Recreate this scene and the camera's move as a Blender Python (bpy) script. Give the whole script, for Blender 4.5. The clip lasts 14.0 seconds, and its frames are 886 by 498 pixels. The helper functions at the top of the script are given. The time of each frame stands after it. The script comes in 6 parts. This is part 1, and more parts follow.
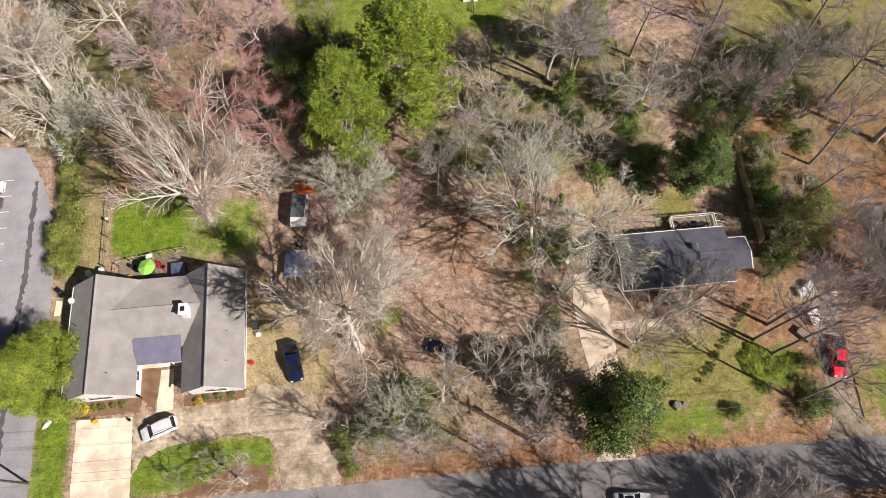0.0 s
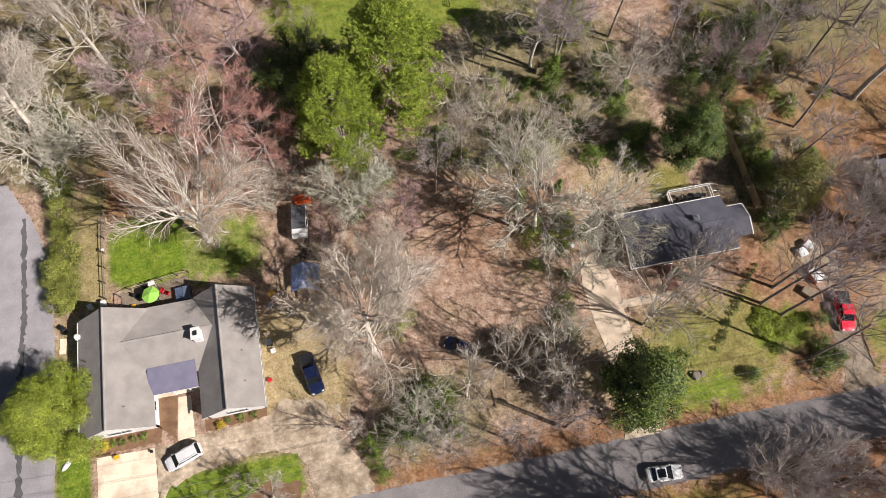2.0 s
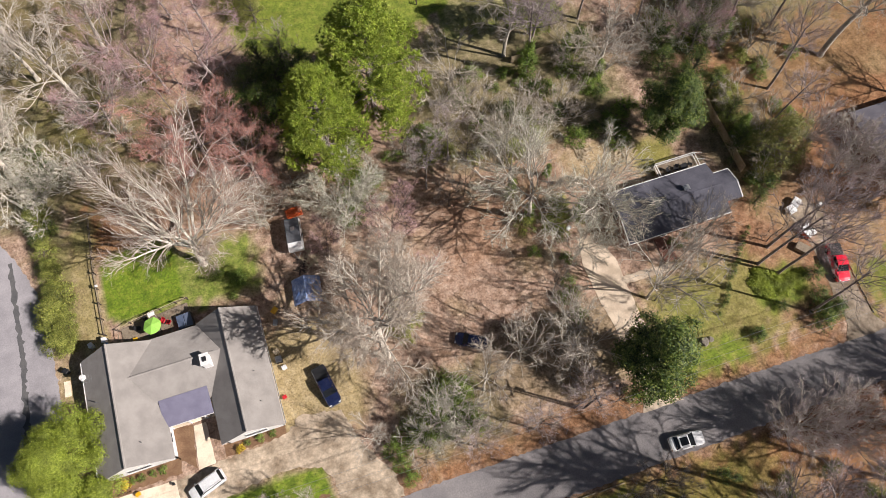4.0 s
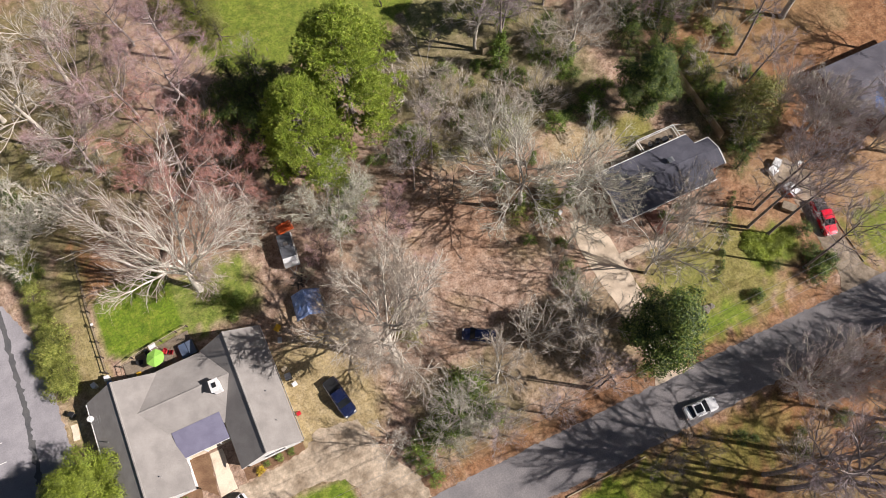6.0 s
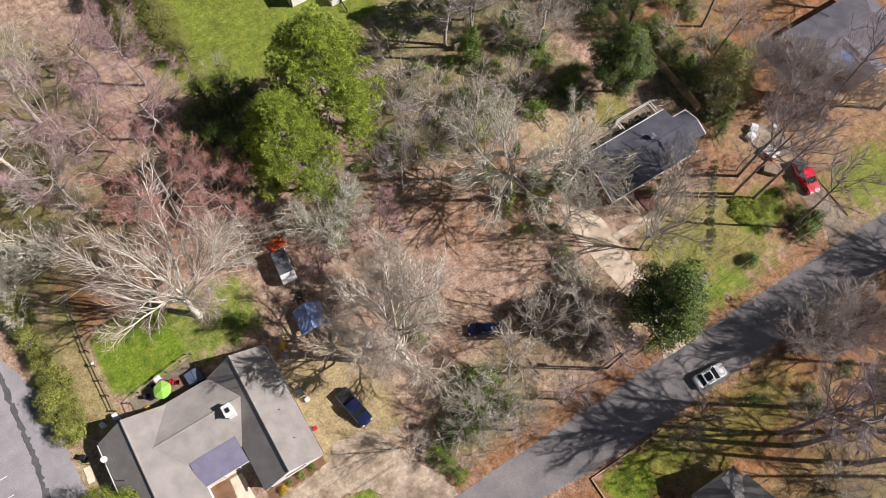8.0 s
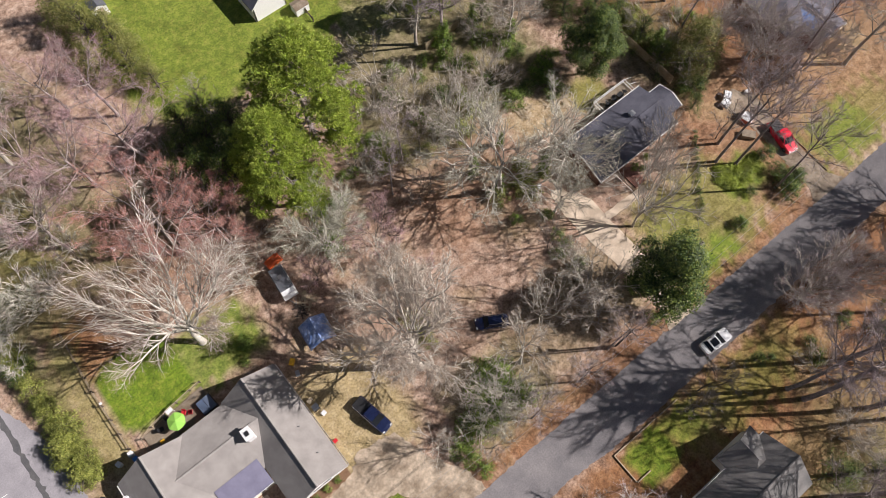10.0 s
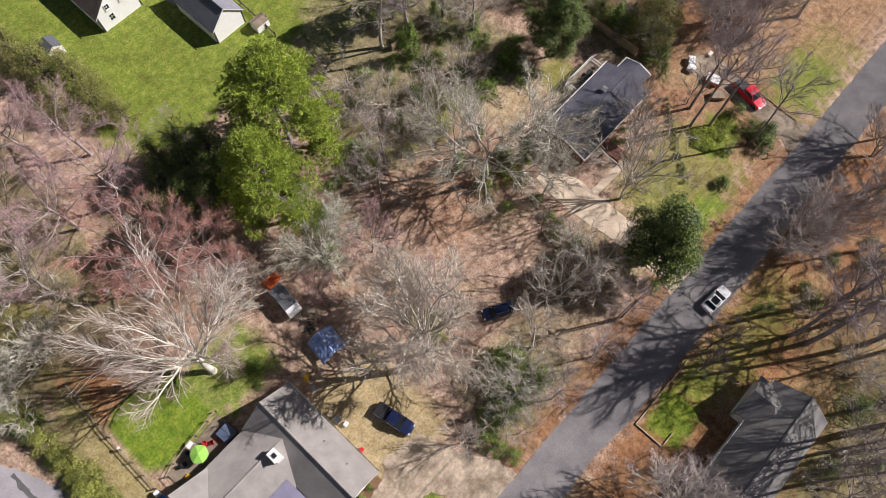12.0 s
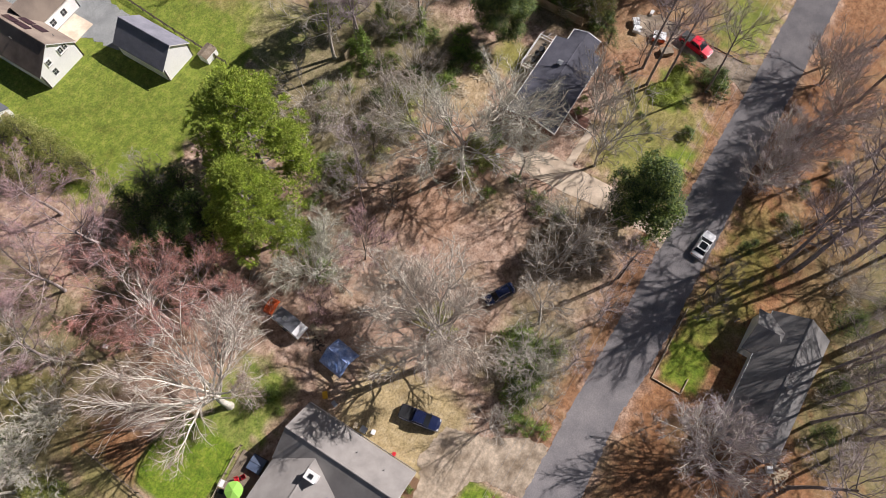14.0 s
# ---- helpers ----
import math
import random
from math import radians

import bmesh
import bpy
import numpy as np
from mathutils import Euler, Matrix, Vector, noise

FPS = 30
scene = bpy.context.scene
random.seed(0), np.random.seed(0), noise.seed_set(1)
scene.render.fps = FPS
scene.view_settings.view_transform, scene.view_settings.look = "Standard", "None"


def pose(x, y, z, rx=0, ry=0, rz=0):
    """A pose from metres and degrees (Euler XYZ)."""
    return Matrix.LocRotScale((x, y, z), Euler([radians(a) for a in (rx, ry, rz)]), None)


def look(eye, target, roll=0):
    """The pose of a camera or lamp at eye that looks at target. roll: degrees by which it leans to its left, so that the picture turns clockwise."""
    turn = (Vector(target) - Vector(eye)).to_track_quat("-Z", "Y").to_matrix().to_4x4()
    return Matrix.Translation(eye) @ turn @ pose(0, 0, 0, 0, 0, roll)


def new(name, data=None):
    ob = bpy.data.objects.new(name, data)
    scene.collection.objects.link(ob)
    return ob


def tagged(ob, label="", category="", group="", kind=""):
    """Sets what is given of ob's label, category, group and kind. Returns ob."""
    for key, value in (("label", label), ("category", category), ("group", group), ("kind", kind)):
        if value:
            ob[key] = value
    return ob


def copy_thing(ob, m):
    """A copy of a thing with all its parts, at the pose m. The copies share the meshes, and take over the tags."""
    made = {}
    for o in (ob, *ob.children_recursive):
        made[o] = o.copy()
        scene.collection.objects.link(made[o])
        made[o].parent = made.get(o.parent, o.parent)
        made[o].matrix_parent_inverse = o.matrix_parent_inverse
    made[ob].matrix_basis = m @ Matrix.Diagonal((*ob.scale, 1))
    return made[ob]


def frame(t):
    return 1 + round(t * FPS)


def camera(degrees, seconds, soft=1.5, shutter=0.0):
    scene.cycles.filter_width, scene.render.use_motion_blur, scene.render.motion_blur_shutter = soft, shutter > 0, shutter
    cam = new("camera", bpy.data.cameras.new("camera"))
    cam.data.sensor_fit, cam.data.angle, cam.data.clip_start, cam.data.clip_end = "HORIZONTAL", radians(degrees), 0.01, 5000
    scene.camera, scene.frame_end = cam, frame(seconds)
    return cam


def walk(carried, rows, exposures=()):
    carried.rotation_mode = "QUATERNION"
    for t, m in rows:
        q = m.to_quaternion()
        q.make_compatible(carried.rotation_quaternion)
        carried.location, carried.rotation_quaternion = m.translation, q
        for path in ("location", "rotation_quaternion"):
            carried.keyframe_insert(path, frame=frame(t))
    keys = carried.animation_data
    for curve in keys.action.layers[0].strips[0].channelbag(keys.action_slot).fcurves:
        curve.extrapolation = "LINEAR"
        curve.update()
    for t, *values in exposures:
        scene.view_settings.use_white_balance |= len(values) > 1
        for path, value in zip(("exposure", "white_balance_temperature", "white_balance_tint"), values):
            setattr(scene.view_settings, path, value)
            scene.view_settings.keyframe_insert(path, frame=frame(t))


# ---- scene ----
ROWS = [
    (0, 1.926, 4.629, 92.400, -4.715, -68.196, -0.611),
    (1, -0.922, 5.137, 92.398, -8.379, -68.405, 0.026),
    (2, -3.340, 5.612, 92.362, -11.920, -68.551, 0.264),
    (3, -5.424, 6.102, 92.311, -15.357, -68.660, 0.256),
    (4, -7.260, 6.647, 92.260, -18.715, -68.752, 0.125),
    (5, -8.926, 7.279, 92.223, -22.023, -68.841, -0.034),
    (6, -10.488, 8.022, 92.211, -25.317, -68.940, -0.151),
    (7, -12.003, 8.893, 92.234, -28.641, -69.051, -0.188),
    (8, -13.519, 9.900, 92.298, -32.041, -69.176, -0.132),
    (9, -15.072, 11.043, 92.407, -35.573, -69.310, 0.001),
    (10, -16.691, 12.315, 92.563, -39.295, -69.442, 0.166),
    (11, -18.393, 13.700, 92.765, -43.274, -69.558, 0.292),
    (12, -20.186, 15.175, 93.011, -47.581, -69.638, 0.278),
    (13, -22.068, 16.709, 93.294, -52.295, -69.657, -0.003),
    (14, -24.026, 18.262, 93.607, -57.498, -69.585, -0.707),
]
cam = camera(65.03, 14.0, soft=0.3)
walk(cam, [(t, pose(x, y, z, 90 + pitch, 0, yaw) @ pose(0, 0, 0, 0, 0, roll)) for t, x, y, z, yaw, pitch, roll in ROWS],
     [(0, 0.36, 6450, 11), (14, 0.36, 6180, 13)])

# ---- light: late-winter sun from the south-east, clear sky ----
SUN_ELEV, SUN_AZIM = 40.0, 124.0
world = bpy.data.worlds.new("sky")
scene.world = world
world.use_nodes = True
wn = world.node_tree
sky = wn.nodes.new("ShaderNodeTexSky")
sky.sky_type, sky.sun_disc = "NISHITA", False
sky.sun_elevation, sky.sun_rotation = radians(SUN_ELEV), radians(SUN_AZIM)
wn.links.new(sky.outputs[0], wn.nodes["Background"].inputs[0])
wn.nodes["Background"].inputs[1].default_value = 0.027
sun_data = bpy.data.lights.new("sun", "SUN")
sun_data.energy, sun_data.angle, sun_data.color = 5.0, radians(0.5), (1.0, 0.925, 0.865)
sun = new("sun", sun_data)
away = Vector((math.sin(radians(SUN_AZIM)), math.cos(radians(SUN_AZIM)), math.tan(radians(SUN_ELEV)))) * 150
sun.matrix_world = look(away, (0, 0, 0))


# ---- materials ----
def shader(name):
    m = bpy.data.materials.new(name)
    m.use_nodes = True
    return m, m.node_tree.nodes, m.node_tree.links, m.node_tree.nodes["Principled BSDF"]


def ramp(nodes, links, source, stops):
    r = nodes.new("ShaderNodeValToRGB")
    while len(r.color_ramp.elements) < len(stops):
        r.color_ramp.elements.new(0.5)
    for e, (at, c) in zip(r.color_ramp.elements, stops):
        e.position, e.color = at, (*c, 1)
    links.new(source, r.inputs[0])
    return r.outputs[0]


def noise_tex(nodes, links, scale, detail=4, rough=0.6, where=None):
    n = nodes.new("ShaderNodeTexNoise")
    n.inputs["Scale"].default_value, n.inputs["Detail"].default_value, n.inputs["Roughness"].default_value = scale, detail, rough
    if where is not None:
        links.new(where, n.inputs["Vector"])
    return n.outputs[0]


def mixed(nodes, links, a, b, fac, how="MIX"):
    m = nodes.new("ShaderNodeMix")
    m.data_type, m.blend_type = "RGBA", how
    for socket, value in ((m.inputs[0], fac), (m.inputs[6], a), (m.inputs[7], b)):
        if isinstance(value, (int, float)):
            socket.default_value = value
        elif isinstance(value, tuple):
            socket.default_value = (*value, 1)
        else:
            links.new(value, socket)
    return m.outputs[2]


def surface(name, c1, c2, coarse=0.6, fine=8.0, rough=0.85, bump=0.3, metal=0.0, amount=0.45, lo=0.35, hi=0.65):
    """A solid material with stains at a coarse scale and grain at a fine one."""
    m, nodes, links, b = shader(name)
    where = nodes.new("ShaderNodeNewGeometry").outputs["Position"]
    a = noise_tex(nodes, links, coarse, 5, 0.6, where)
    g = noise_tex(nodes, links, fine, 4, 0.7, where)
    col = ramp(nodes, links, a, [(lo, c1), (hi, c2)])
    grain = ramp(nodes, links, g, [(0.3, (1 - amount,) * 3), (0.7, (1 + amount * 0.4,) * 3)])
    links.new(mixed(nodes, links, col, grain, 1.0, "MULTIPLY"), b.inputs["Base Color"])
    b.inputs["Roughness"].default_value, b.inputs["Metallic"].default_value = rough, metal
    b.inputs["Diffuse Roughness"].default_value = 1.0 if rough > 0.85 else 0.0
    bp = nodes.new("ShaderNodeBump")
    bp.inputs["Strength"].default_value, bp.inputs["Distance"].default_value = bump, 0.03
    links.new(g, bp.inputs["Height"])
    links.new(bp.outputs[0], b.inputs["Normal"])
    return m


def leafy(name, stops, rough=0.6, glow=0.25, lo=0.72, hi=1.15, size=0.35):
    """Leaves and twigs: a colour for each piece, with some light through it."""
    m, nodes, links, b = shader(name)
    geo = nodes.new("ShaderNodeNewGeometry")
    col = ramp(nodes, links, geo.outputs["Random Per Island"], stops)
    patch = noise_tex(nodes, links, size, 3, 0.6, geo.outputs["Position"])
    col = mixed(nodes, links, col, ramp(nodes, links, patch, [(0.32, (lo,) * 3), (0.68, (hi,) * 3)]), 1.0, "MULTIPLY")
    links.new(col, b.inputs["Base Color"])
    b.inputs["Roughness"].default_value = rough
    if glow:
        tr = nodes.new("ShaderNodeBsdfTranslucent")
        links.new(col, tr.inputs[0])
        mx = nodes.new("ShaderNodeMixShader")
        mx.inputs[0].default_value = glow
        links.new(b.outputs[0], mx.inputs[1])
        links.new(tr.outputs[0], mx.inputs[2])
        links.new(mx.outputs[0], nodes["Material Output"].inputs[0])
    return m


def plain(name, c, rough=0.5, metal=0.0, coat=0.0):
    m, nodes, links, b = shader(name)
    g = noise_tex(nodes, links, 6.0, 4, 0.7, nodes.new("ShaderNodeNewGeometry").outputs["Position"])
    links.new(mixed(nodes, links, (*c,), ramp(nodes, links, g, [(0.3, (0.82,) * 3), (0.7, (1.08,) * 3)]), 1.0, "MULTIPLY"), b.inputs["Base Color"])
    b.inputs["Roughness"].default_value, b.inputs["Metallic"].default_value = rough, metal
    b.inputs["Coat Weight"].default_value = coat
    return m


def ground_material():
    m, nodes, links, b = shader("ground_cover")
    where = nodes.new("ShaderNodeNewGeometry").outputs["Position"]

    def cover(name):
        a = nodes.new("ShaderNodeAttribute")
        a.attribute_name = name
        return a.outputs["Fac"]

    big = noise_tex(nodes, links, 0.09, 5, 0.62, where)
    mid = noise_tex(nodes, links, 0.9, 6, 0.7, where)
    fine = noise_tex(nodes, links, 3.2, 6, 0.8, where)
    litter = ramp(nodes, links, mid, [(0.3, (0.15, 0.09, 0.06)), (0.43, (0.31, 0.2, 0.14)), (0.55, (0.45, 0.315, 0.235)), (0.7, (0.62, 0.475, 0.37))])
    rust = ramp(nodes, links, mid, [(0.28, (0.12, 0.052, 0.022)), (0.48, (0.27, 0.128, 0.055)), (0.72, (0.42, 0.235, 0.12))])
    straw = ramp(nodes, links, mid, [(0.25, (0.26, 0.2, 0.09)), (0.5, (0.4, 0.31, 0.16)), (0.75, (0.52, 0.42, 0.26))])
    grass = ramp(nodes, links, mid, [(0.28, (0.075, 0.14, 0.006)), (0.5, (0.15, 0.225, 0.012)), (0.75, (0.31, 0.33, 0.045))])
    olive = ramp(nodes, links, mid, [(0.25, (0.15, 0.13, 0.03)), (0.5, (0.24, 0.22, 0.055)), (0.75, (0.36, 0.3, 0.11))])
    under = ramp(nodes, links, mid, [(0.25, (0.09, 0.09, 0.035)), (0.5, (0.19, 0.175, 0.075)), (0.75, (0.33, 0.27, 0.15))])
    col = mixed(nodes, links, litter, rust, cover("rust"))
    col = mixed(nodes, links, col, straw, ramp(nodes, links, big, [(0.52, (0, 0, 0)), (0.68, (0.55,) * 3)]))
    col = mixed(nodes, links, col, under, cover("under"))
    col = mixed(nodes, links, col, straw, cover("straw"))
    col = mixed(nodes, links, col, olive, cover("olive"))
    col = mixed(nodes, links, col, grass, cover("grass"))
    drift = ramp(nodes, links, noise_tex(nodes, links, 0.32, 4, 0.7, where), [(0.3, (0.72, 0.68, 0.62)), (0.5, (1.0, 1.0, 1.0)), (0.7, (1.16, 1.14, 1.1))])
    col = mixed(nodes, links, col, drift, 1.0, "MULTIPLY")
    grain = ramp(nodes, links, fine, [(0.32, (0.4,) * 3), (0.5, (0.95,) * 3), (0.68, (1.35,) * 3)])
    links.new(mixed(nodes, links, col, grain, 1.0, "MULTIPLY"), b.inputs["Base Color"])
    b.inputs["Roughness"].default_value = 0.95
    bp = nodes.new("ShaderNodeBump")
    bp.inputs["Strength"].default_value, bp.inputs["Distance"].default_value = 0.8, 0.06
    links.new(fine, bp.inputs["Height"])
    links.new(bp.outputs[0], b.inputs["Normal"])
    return m


GROUND = ground_material()
ASPHALT = surface("asphalt", (0.25, 0.235, 0.24), (0.38, 0.35, 0.345), 0.3, 5, 0.9, 0.3, amount=0.25)
ASPHALT_PALE = surface("asphalt_worn", (0.26, 0.245, 0.26), (0.355, 0.335, 0.35), 0.3, 5, 0.9, 0.3, amount=0.2)
PATCH = surface("asphalt_seam", (0.09, 0.09, 0.095), (0.13, 0.125, 0.125), 0.8, 12, 0.9, 0.3, amount=0.3)
CONCRETE = surface("concrete_pale", (0.62, 0.51, 0.385), (0.84, 0.72, 0.575), 0.35, 6, 0.9, 0.15, amount=0.14, lo=0.4, hi=0.58)
# Its strong mottling puts dappled tree shade into the colour along with stains.
CONCRETE_WARM = surface("concrete_warm", (0.3, 0.225, 0.15), (0.68, 0.565, 0.43), 0.42, 2.0, 0.92, 0.2, amount=0.4, lo=0.34, hi=0.64)
MULCH = surface("mulch", (0.2, 0.11, 0.06), (0.3, 0.18, 0.1), 0.8, 9, 0.95, 0.6)
PAINT_LINE = plain("line_paint", (0.75, 0.75, 0.72), 0.8)
SHINGLE = surface("shingle_grey", (0.315, 0.29, 0.27), (0.4, 0.37, 0.345), 0.5, 10, 0.95, 0.25, amount=0.22)
SHINGLE_BLUE = surface("shingle_slate", (0.11, 0.11, 0.14), (0.18, 0.178, 0.22), 0.45, 10, 0.9, 0.25, amount=0.25)
SHINGLE_BARN = surface("shingle_barn", (0.2, 0.2, 0.235), (0.28, 0.275, 0.315), 0.45, 10, 0.9, 0.25, amount=0.2)
SHINGLE_BROWN = surface("shingle_brown", (0.16, 0.12, 0.1), (0.36, 0.29, 0.23), 0.15, 10, 0.95, 0.25, amount=0.22)
SHINGLE_LILAC = surface("shingle_lilac", (0.19, 0.18, 0.215), (0.28, 0.265, 0.3), 0.45, 10, 0.9, 0.25, amount=0.25)
SHINGLE_OLD = surface("shingle_weathered", (0.23, 0.222, 0.215), (0.36, 0.34, 0.32), 0.4, 8, 0.95, 0.3, amount=0.3)
PORCH_METAL = surface("porch_roof", (0.17, 0.16, 0.23), (0.22, 0.21, 0.29), 0.6, 10, 0.55, 0.05, amount=0.15)
SIDING = surface("white_siding", (0.87, 0.86, 0.84), (0.93, 0.92, 0.9), 0.5, 5, 0.7, 0.1, amount=0.1)
TRIM = plain("white_trim", (0.82, 0.81, 0.79), 0.6)
BRICK = surface("red_brick", (0.24, 0.1, 0.07), (0.34, 0.17, 0.12), 1.5, 9, 0.9, 0.3)
GLASS = plain("window_glass", (0.03, 0.035, 0.045), 0.08)
WOOD = surface("weathered_wood", (0.2, 0.15, 0.1), (0.33, 0.27, 0.2), 0.8, 8, 0.85, 0.3)
WOOD_PALE = surface("pale_wood", (0.42, 0.33, 0.21), (0.56, 0.46, 0.33), 0.8, 8, 0.85, 0.3)
WOOD_DARK = surface("dark_wood", (0.06, 0.045, 0.035), (0.12, 0.09, 0.07), 0.8, 8, 0.85, 0.3)
BARK = surface("grey_bark", (0.25, 0.2, 0.18), (0.44, 0.37, 0.345), 1.5, 9, 0.95, 0.7)
BARK_WHITE = surface("sycamore_bark", (0.48, 0.43, 0.34), (0.86, 0.81, 0.71), 0.9, 6, 0.8, 0.4, lo=0.32, hi=0.5)
BARK_PALE = surface("pale_grey_bark", (0.42, 0.37, 0.305), (0.72, 0.66, 0.57), 1.5, 9, 0.95, 0.6)
BARK_DARK = surface("dark_bark", (0.09, 0.07, 0.055), (0.17, 0.14, 0.115), 1.5, 9, 0.95, 0.7)
TWIG_GREY = leafy("grey_twigs", [(0, (0.27, 0.215, 0.175)), (0.5, (0.46, 0.39, 0.325)), (1, (0.7, 0.62, 0.53))], 0.9, 0)
TWIG_TAN = leafy("tan_twigs", [(0, (0.37, 0.29, 0.23)), (0.5, (0.58, 0.485, 0.39)), (1, (0.8, 0.69, 0.575))], 0.9, 0)
TWIG_ROSE = leafy("rosy_tan_twigs", [(0, (0.27, 0.19, 0.15)), (0.5, (0.45, 0.335, 0.275)), (1, (0.66, 0.53, 0.45))], 0.9, 0)
TWIG_GREEN = leafy("lichen_twigs", [(0, (0.34, 0.34, 0.24)), (0.5, (0.56, 0.56, 0.43)), (1, (0.78, 0.77, 0.64))], 0.9, 0)
TWIG_RED = leafy("budding_red_twigs", [(0, (0.45, 0.17, 0.135)), (0.5, (0.63, 0.29, 0.235)), (1, (0.78, 0.48, 0.4))], 0.9, 0)
TWIG_PINK = leafy("budding_pink_twigs", [(0, (0.34, 0.19, 0.195)), (0.5, (0.54, 0.33, 0.335)), (1, (0.72, 0.51, 0.515))], 0.9, 0)
TWIG_MAUVE = leafy("mauve_twigs", [(0, (0.31, 0.24, 0.25)), (0.5, (0.52, 0.42, 0.435)), (1, (0.75, 0.64, 0.65))], 0.9, 0)
TWIG_DARK = leafy("dark_twigs", [(0, (0.3, 0.235, 0.24)), (0.5, (0.52, 0.43, 0.44)), (1, (0.75, 0.66, 0.66))], 0.9, 0)
NEEDLE = leafy("pine_needles", [(0, (0.16, 0.25, 0.03)), (0.5, (0.37, 0.47, 0.06)), (1, (0.6, 0.66, 0.12))], 0.6, 0.25, 0.5, 1.3, 0.7)
NEEDLE_BRIGHT = leafy("bright_needles", [(0, (0.16, 0.21, 0.02)), (0.5, (0.3, 0.37, 0.04)), (1, (0.46, 0.52, 0.08))], 0.6, 0.25, 0.55, 1.25, 0.6)
LEAF_DARK = leafy("glossy_leaves", [(0, (0.03, 0.06, 0.012)), (0.5, (0.09, 0.145, 0.022)), (0.85, (0.2, 0.265, 0.042)), (1, (0.3, 0.32, 0.08))], 0.52, 0.15, 0.5, 1.25, 0.6)
LEAF_OLIVE = leafy("olive_leaves", [(0, (0.12, 0.14, 0.03)), (0.5, (0.22, 0.23, 0.055)), (1, (0.36, 0.34, 0.1))], 0.6, 0.2, 0.55, 1.25, 0.6)
LEAF_YELLOW = leafy("yellow_leaves", [(0, (0.4, 0.26, 0.02)), (0.5, (0.6, 0.42, 0.03)), (1, (0.75, 0.58, 0.08))], 0.6, 0.2)
LEAF_HEDGE = leafy("hedge_leaves", [(0, (0.14, 0.17, 0.03)), (0.5, (0.27, 0.3, 0.055)), (1, (0.44, 0.44, 0.11))], 0.6, 0.2, 0.55, 1.25, 0.6)
LEAF_GREEN = leafy("green_leaves", [(0, (0.1, 0.17, 0.025)), (0.5, (0.19, 0.28, 0.04)), (1, (0.34, 0.42, 0.09))], 0.55, 0.25, 0.55, 1.25, 0.6)
PAINT_WHITE = plain("car_white", (0.8, 0.8, 0.8), 0.25, 0.0, 0.8)
PAINT_RED = plain("car_red", (0.82, 0.012, 0.045), 0.3, 0.0, 0.8)
PAINT_NAVY = plain("car_navy", (0.015, 0.022, 0.07), 0.25, 0.2, 0.8)
RUBBER = plain("rubber", (0.02, 0.02, 0.02), 0.8)
ALLOY = plain("alloy", (0.45, 0.45, 0.46), 0.35, 0.9)
CARGLASS = plain("car_glass", (0.015, 0.017, 0.02), 0.06)
LAMP_RED = plain("tail_lens", (0.35, 0.01, 0.01), 0.2)
LAMP_CLEAR = plain("head_lens", (0.7, 0.7, 0.7), 0.1)
BLACK = plain("black_plastic", (0.02, 0.02, 0.022), 0.5)
METAL = plain("galvanised", (0.5, 0.5, 0.5), 0.4, 0.8)
TARP_BLUE = surface("blue_tarp", (0.14, 0.24, 0.55), (0.4, 0.5, 0.75), 1.2, 5, 0.5, 0.5, amount=0.25)
ORANGE = plain("orange_tarp", (0.75, 0.13, 0.03), 0.6)
LIME = plain("lime_canvas", (0.32, 0.62, 0.1), 0.8)
RED_PLASTIC = plain("red_plastic", (0.55, 0.02, 0.03), 0.5)
YELLOW = plain("yellow_plastic", (0.75, 0.42, 0.02), 0.5)
WHITE_PLASTIC = plain("white_plastic", (0.8, 0.8, 0.8), 0.5)
BLUE_PLASTIC = plain("blue_plastic", (0.05, 0.2, 0.55), 0.5)
GREY_ROOF = plain("grey_panel", (0.12, 0.125, 0.14), 0.6)
STONE = surface("stone", (0.28, 0.24, 0.19), (0.45, 0.4, 0.33), 1.0, 7, 0.95, 0.7)
PV = plain("solar_glass", (0.05, 0.025, 0.035), 0.25)


# ---- building helpers ----
def mesh_object(name, verts, faces, material, parent=None, label=""):
    me = bpy.data.meshes.new(name)
    me.from_pydata(np.asarray(verts, float).tolist(), [], faces.tolist() if isinstance(faces, np.ndarray) else faces)
    me.materials.append(material)
    ob = new(name, me)
    if parent is not None:
        ob.parent = parent
    if label:
        tagged(ob, label)
    return ob


def part(name, bm, material, parent, label=""):
    """Links a bmesh as one mesh object under a thing or a part."""
    me = bpy.data.meshes.new(name)
    bm.to_mesh(me)
    bm.free()
    me.materials.append(material)
    ob = new(name, me)
    ob.parent = parent
    if label:
        tagged(ob, label)
    return ob


def thing(name, label, category, m=None, group="", kind=""):
    ob = new(name)
    ob.empty_display_size = 0.2
    if m is not None:
        ob.matrix_basis = m
    return tagged(ob, label, category, group, kind)


def block(x0, x1, y0, y1, z0, z1, bevel=0.0, bm=None, turn=None):
    """A box between two corners, its edges rounded, alone or added to bm."""
    own = bmesh.new()
    bmesh.ops.create_cube(own, size=1)
    for v in own.verts:
        v.co = Vector(((x0 + x1) / 2 + v.co.x * (x1 - x0), (y0 + y1) / 2 + v.co.y * (y1 - y0), (z0 + z1) / 2 + v.co.z * (z1 - z0)))
    if bevel:
        bmesh.ops.bevel(own, geom=own.edges[:], offset=bevel, segments=1, affect="EDGES")
    if turn is not None:
        own.transform(turn)
    if bm is None:
        return own
    add(bm, own)
    return bm


def add(bm, other):
    made = {v: bm.verts.new(v.co) for v in other.verts}
    for face in other.faces:
        bm.faces.new([made[v] for v in face.verts])
    other.free()


